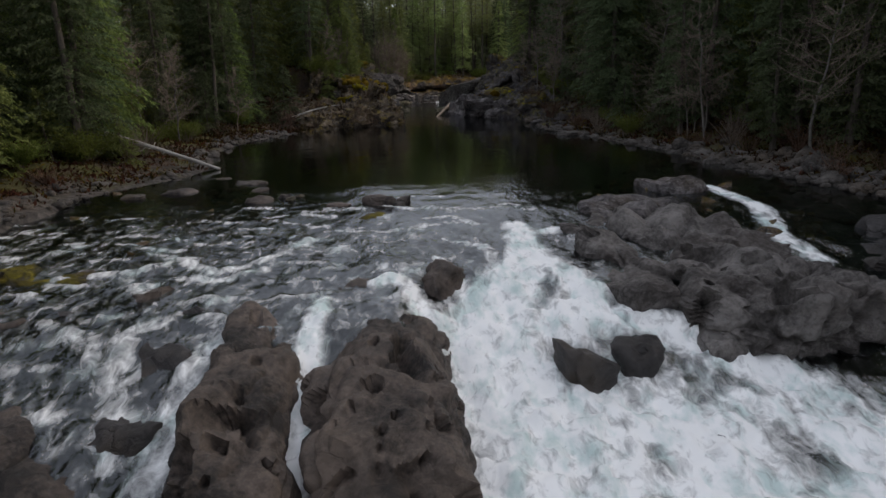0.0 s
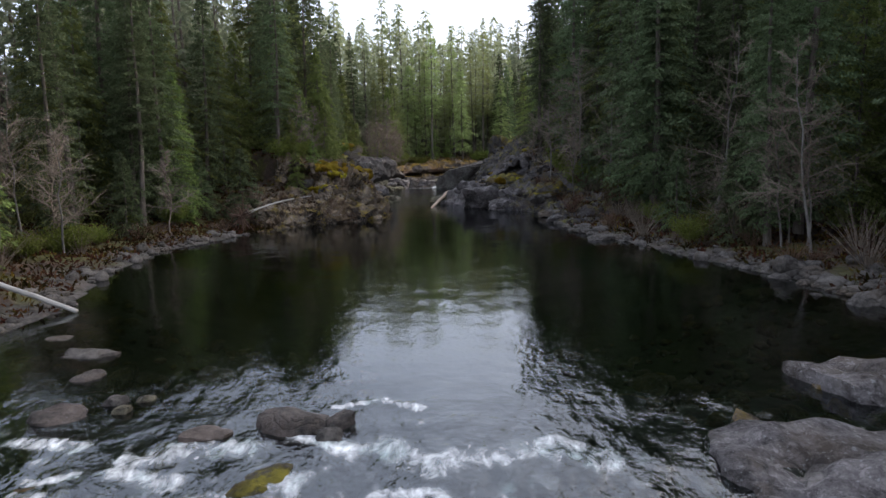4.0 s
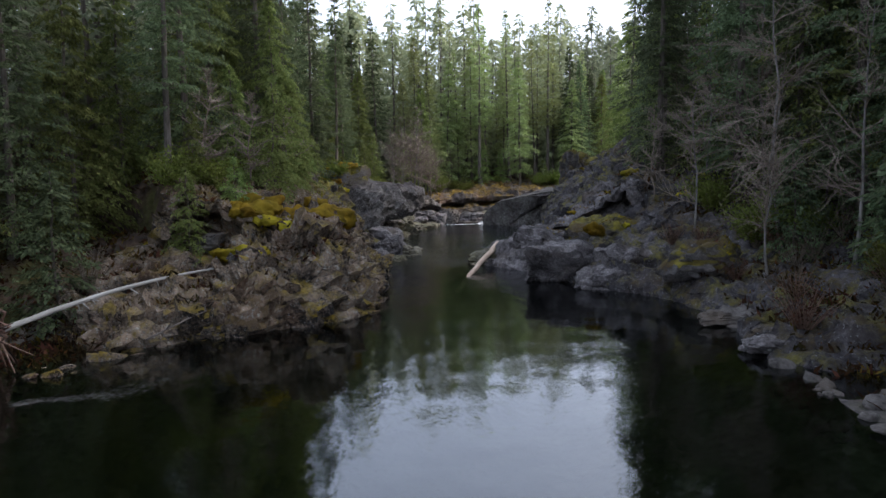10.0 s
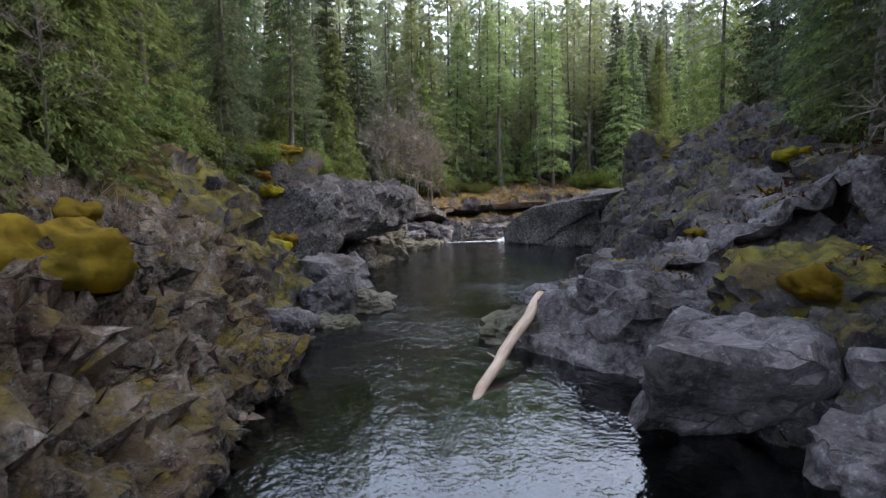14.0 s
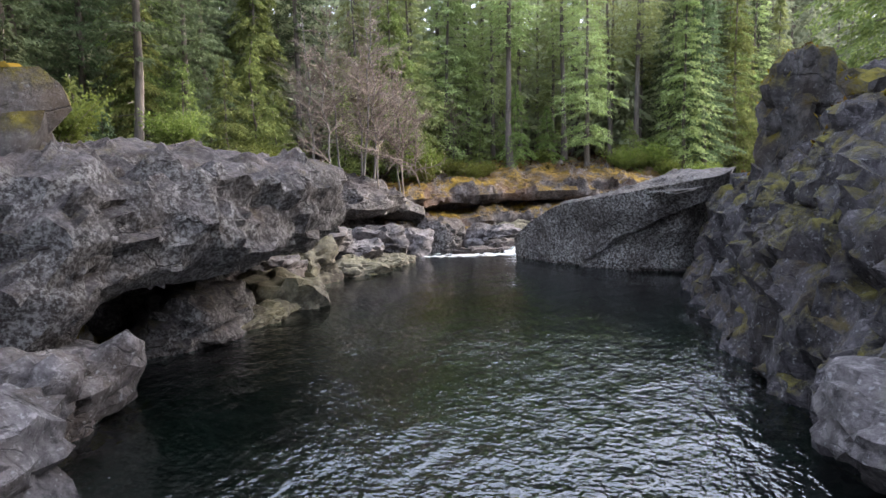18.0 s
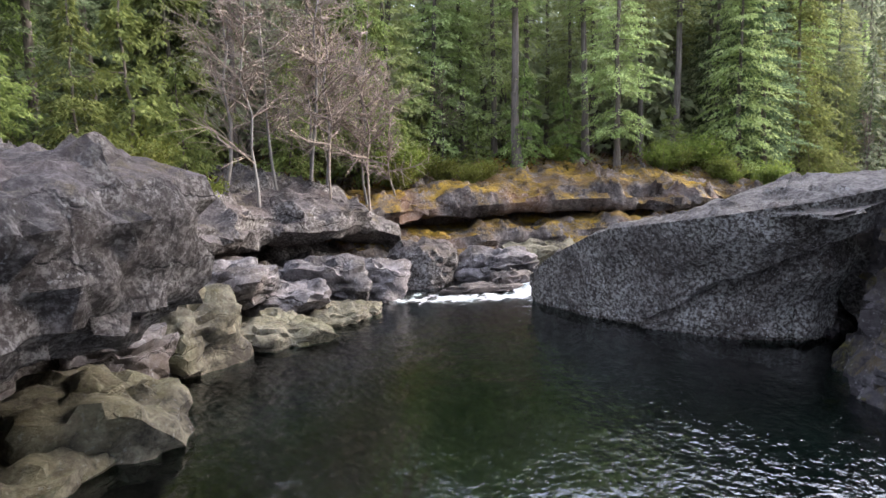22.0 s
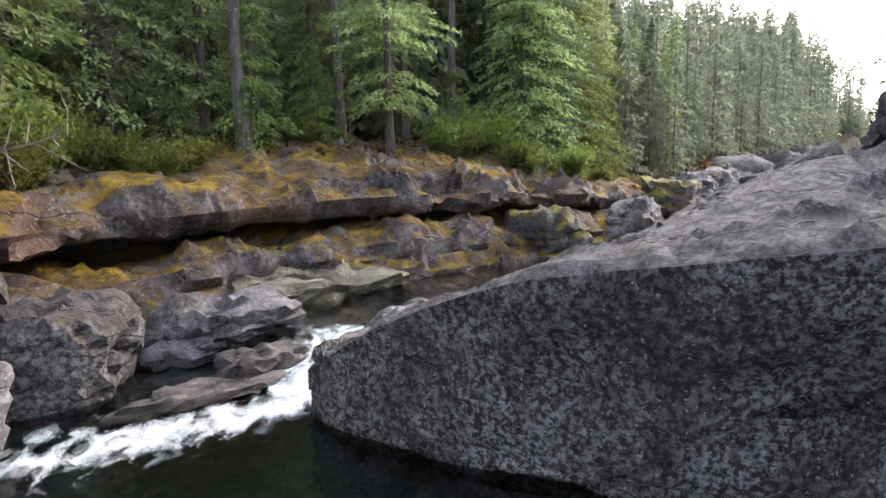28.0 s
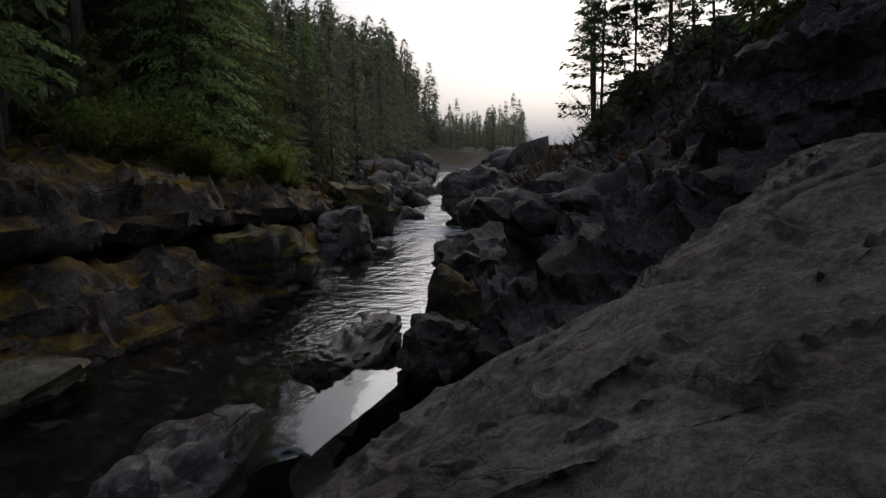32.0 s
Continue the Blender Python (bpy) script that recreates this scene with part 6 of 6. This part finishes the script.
def log(name, a, b, r0, r1, mat, label, bend=0.06, knots=10, seed=1):
    """A fallen trunk from a to b with a slight bend, broken ends and branch stubs."""
    r = np.random.RandomState(seed)
    a, b = np.array(a, float), np.array(b, float)
    L = np.linalg.norm(b - a)
    s = np.linspace(0, 1, 15)
    path = np.c_[np.zeros(15), np.zeros(15), s * L] + np.c_[bend * np.sin(s * 3.1) * L * 0.3, 0.02 * r.normal(size=15), np.zeros(15)]
    rad = r0 + (r1 - r0) * s
    rad = rad * (1 + 0.05 * r.normal(size=15))
    v, f = tube(path, rad, 12)
    caps = [np.arange(12)[::-1].tolist(), (np.arange(12) + 14 * 12).tolist()]
    ob = new(name, mesh(name, v.tolist(), f.tolist() + caps, mat))
    for k in range(knots):
        t, an = r.uniform(0.15, 0.95), r.rand() * 6.28
        p = np.array([np.interp(t, s, path[:, i]) for i in range(3)])
        q = p + np.array([math.cos(an), math.sin(an), 0.4]) * r.uniform(0.15, 0.45)
        v, f = tube([p, q], [0.03, 0.012], 5)
        part("branch_stub", mesh("branch_stub", v, f, mat), ob)
    ob.matrix_world = Matrix.Translation(a) @ Vector(b - a).to_track_quat("Z", "X").to_matrix().to_4x4()
    return tagged(ob, label, "log")


log("fallen_log", (-0.45, 64.3, -0.42), (1.45, 71.2, 0.98), 0.10, 0.15, LOG_BARE, "stripped orange-brown log leaning from the water onto rock", 0.02, 3, 2)
root = log("fallen_log", (-11.7, 51.2, 0.95), (-8.3, 57.2, 1.75), 0.085, 0.035, LOG_GREY, "weathered pale fallen tree with its root plate on the bank", 0.10, 8, 3)
r = np.random.RandomState(8)
bits = [tube([(0, 0, 0.1), r.normal(0, 0.35, 3) * (1, 1, 0.4), r.normal(0, 0.75, 3) * (1, 1, 0.3) + (0, 0, -0.2)], [0.07, 0.04, 0.012], 5) for _ in range(30)]
part("root_plate", mesh("root_plate", *joined(bits), BRUSH), root, "dark tangled roots")
log("fallen_log", (-10.3, 30.4, 0.05), (-16.25, 31.35, 1.83), 0.07, 0.12, LOG_GREY, "long bleached log reaching from the bank to the water", 0.03, 6, 4)
log("fallen_log", (-8.4, 52.6, 0.42), (-7.0, 55.2, 1.0), 0.028, 0.016, BARK, "thin dark branch lying on the rocks", 0.05, 6, 5)
log("fallen_log", (-8.9, 59.6, 2.2), (-6.2, 60.8, 2.5), 0.07, 0.04, LOG_GREY, "thin bleached branch lying on the rocks", 0.03, 3, 6)
log("dead_stick", (3.66, 107.7, 2.3), (3.3, 107.85, 3.45), 0.05, 0.03, ALDER, "thin pale dead stick leaning on the ledge", 0.02, 2, 7)
log("dead_stick", (7.0, 80.6, 2.6), (8.2, 83.2, 4.8), 0.05, 0.03, ALDER, "slim pale pole leaning on the mossy wall", 0.02, 0, 8)
log("fallen_log", (24.4, 119.4, 1.9), (28, 123.2, 2.4), 0.14, 0.08, LOG_GREY, "bleached driftwood log on the rocks", 0.05, 5, 9)

# ---- ground cover, stones ----
def cover(name, label, xy, mat, size, up, seed):
    """Low blades and tufts over the ground at the places xy."""
    r = np.random.RandomState(seed)
    n = len(xy)
    c = np.c_[xy, land_z(xy) - 0.02]
    a = np.c_[r.normal(0, 1, n), r.normal(0, 1, n), np.full(n, up)]
    a /= np.linalg.norm(a, axis=1)[:, None]
    side = np.cross(a, r.normal(size=(n, 3)))
    side /= np.linalg.norm(side, axis=1)[:, None] + 1e-9
    v, f = diamonds(c, a, side, size * r.uniform(0.5, 1.5, n), size * r.uniform(0.2, 0.5, n))
    return tagged(new(name, mesh(name, v, f, mat, False)), label, "undergrowth", kind="stuff")


def bank_places(n, x0, x1, y0, y1, d0, d1, seed):
    r = np.random.RandomState(seed)
    xy = np.c_[r.uniform(x0, x1, n), r.uniform(y0, y1, n)]
    d, _ = shore(xy)
    clump = perlin(np.c_[xy * 0.45, np.zeros(n) + seed])
    return xy[(d > d0) & (d < d1) & (clump > -0.25)]


LEAF_GRASS = foliage_material("olive grass", (0.055, 0.050, 0.009), (0.19, 0.15, 0.022), 0.9, (0.13, 0.06, 0.02))
cover("dry_undergrowth", "brown dry bracken and litter on the banks", bank_places(60000, -22, 22, 14, 60, 0.5, 9, 51), LEAF_LITTER, 0.26, 0.8, 1)
cover("grass_tufts", "olive moss and grass tufts on the banks", bank_places(46000, -22, 22, 14, 60, 0.9, 9, 52), LEAF_GRASS, 0.2, 1.1, 2)
cover("ledge_undergrowth", "brown and olive undergrowth above the gorge", bank_places(70000, -20, 40, 56, 130, 4.5, 13, 53), LEAF_GRASS, 0.28, 0.9, 3)
cover("ledge_litter", "dry litter above the gorge", bank_places(46000, -20, 40, 56, 130, 4.5, 13, 54), LEAF_LITTER, 0.28, 0.7, 4)


cover("channel_brush", "brown brush along the upper channel", bank_places(40000, 18, 110, 108, 185, 1.0, 14, 55), LEAF_LITTER, 0.6, 1.0, 5)


def stones(name, label, xy, size, seed, mat):
    r = np.random.RandomState(seed)
    shapes = [rock_shape((1, 0.8, 0.55), 600 + k, 2, 0.3, 0.2, 0.1) for k in range(6)]
    z = ground_z(xy)
    bits = []
    for (x, y), h in zip(xy, z):
        v, f = shapes[r.randint(6)]
        a, s = r.rand() * 6.28, size * r.lognormal(0, 0.45)
        R = np.array([[math.cos(a), -math.sin(a), 0], [math.sin(a), math.cos(a), 0], [0, 0, 1]]) * s
        bits.append((v @ R.T + (x, y, h + 0.05 * s), f))
    return tagged(new(name, mesh(name, *joined(bits), mat)), label, "stones", kind="stuff")


stones("shore_stones", "loose grey and brown stones along the shore", bank_places(9000, -18, 18, 18, 56, -0.5, 1.6, 61)[:1500], 0.26, 3, COBBLE)
stones("bar_stones", "cobbles of the gravel bar beside the side stream", bank_places(1600, 11, 18, 20, 34, -0.8, 3.0, 62)[:500], 0.34, 4, COBBLE)
stones("bed_stones", "stones on the shallow river bed", bank_places(9000, -13, 12, 17, 34, -9, -0.3, 63)[:900], 0.36, 5, ROCK_BROWN)
stones("point_rubble", "broken brown rubble at the foot of the point", bank_places(5000, -12, -2, 50, 72, -0.6, 0.6, 64)[:350], 0.4, 6, ROCK_BROWN)
stones("channel_rocks", "dark broken rocks heaped along the upper channel", np.vstack([bank_places(9000, 19, 90, 108, 170, -0.4, 3.6, 65)[:640]]), 1.7, 7, ROCK_DARK_BARE)
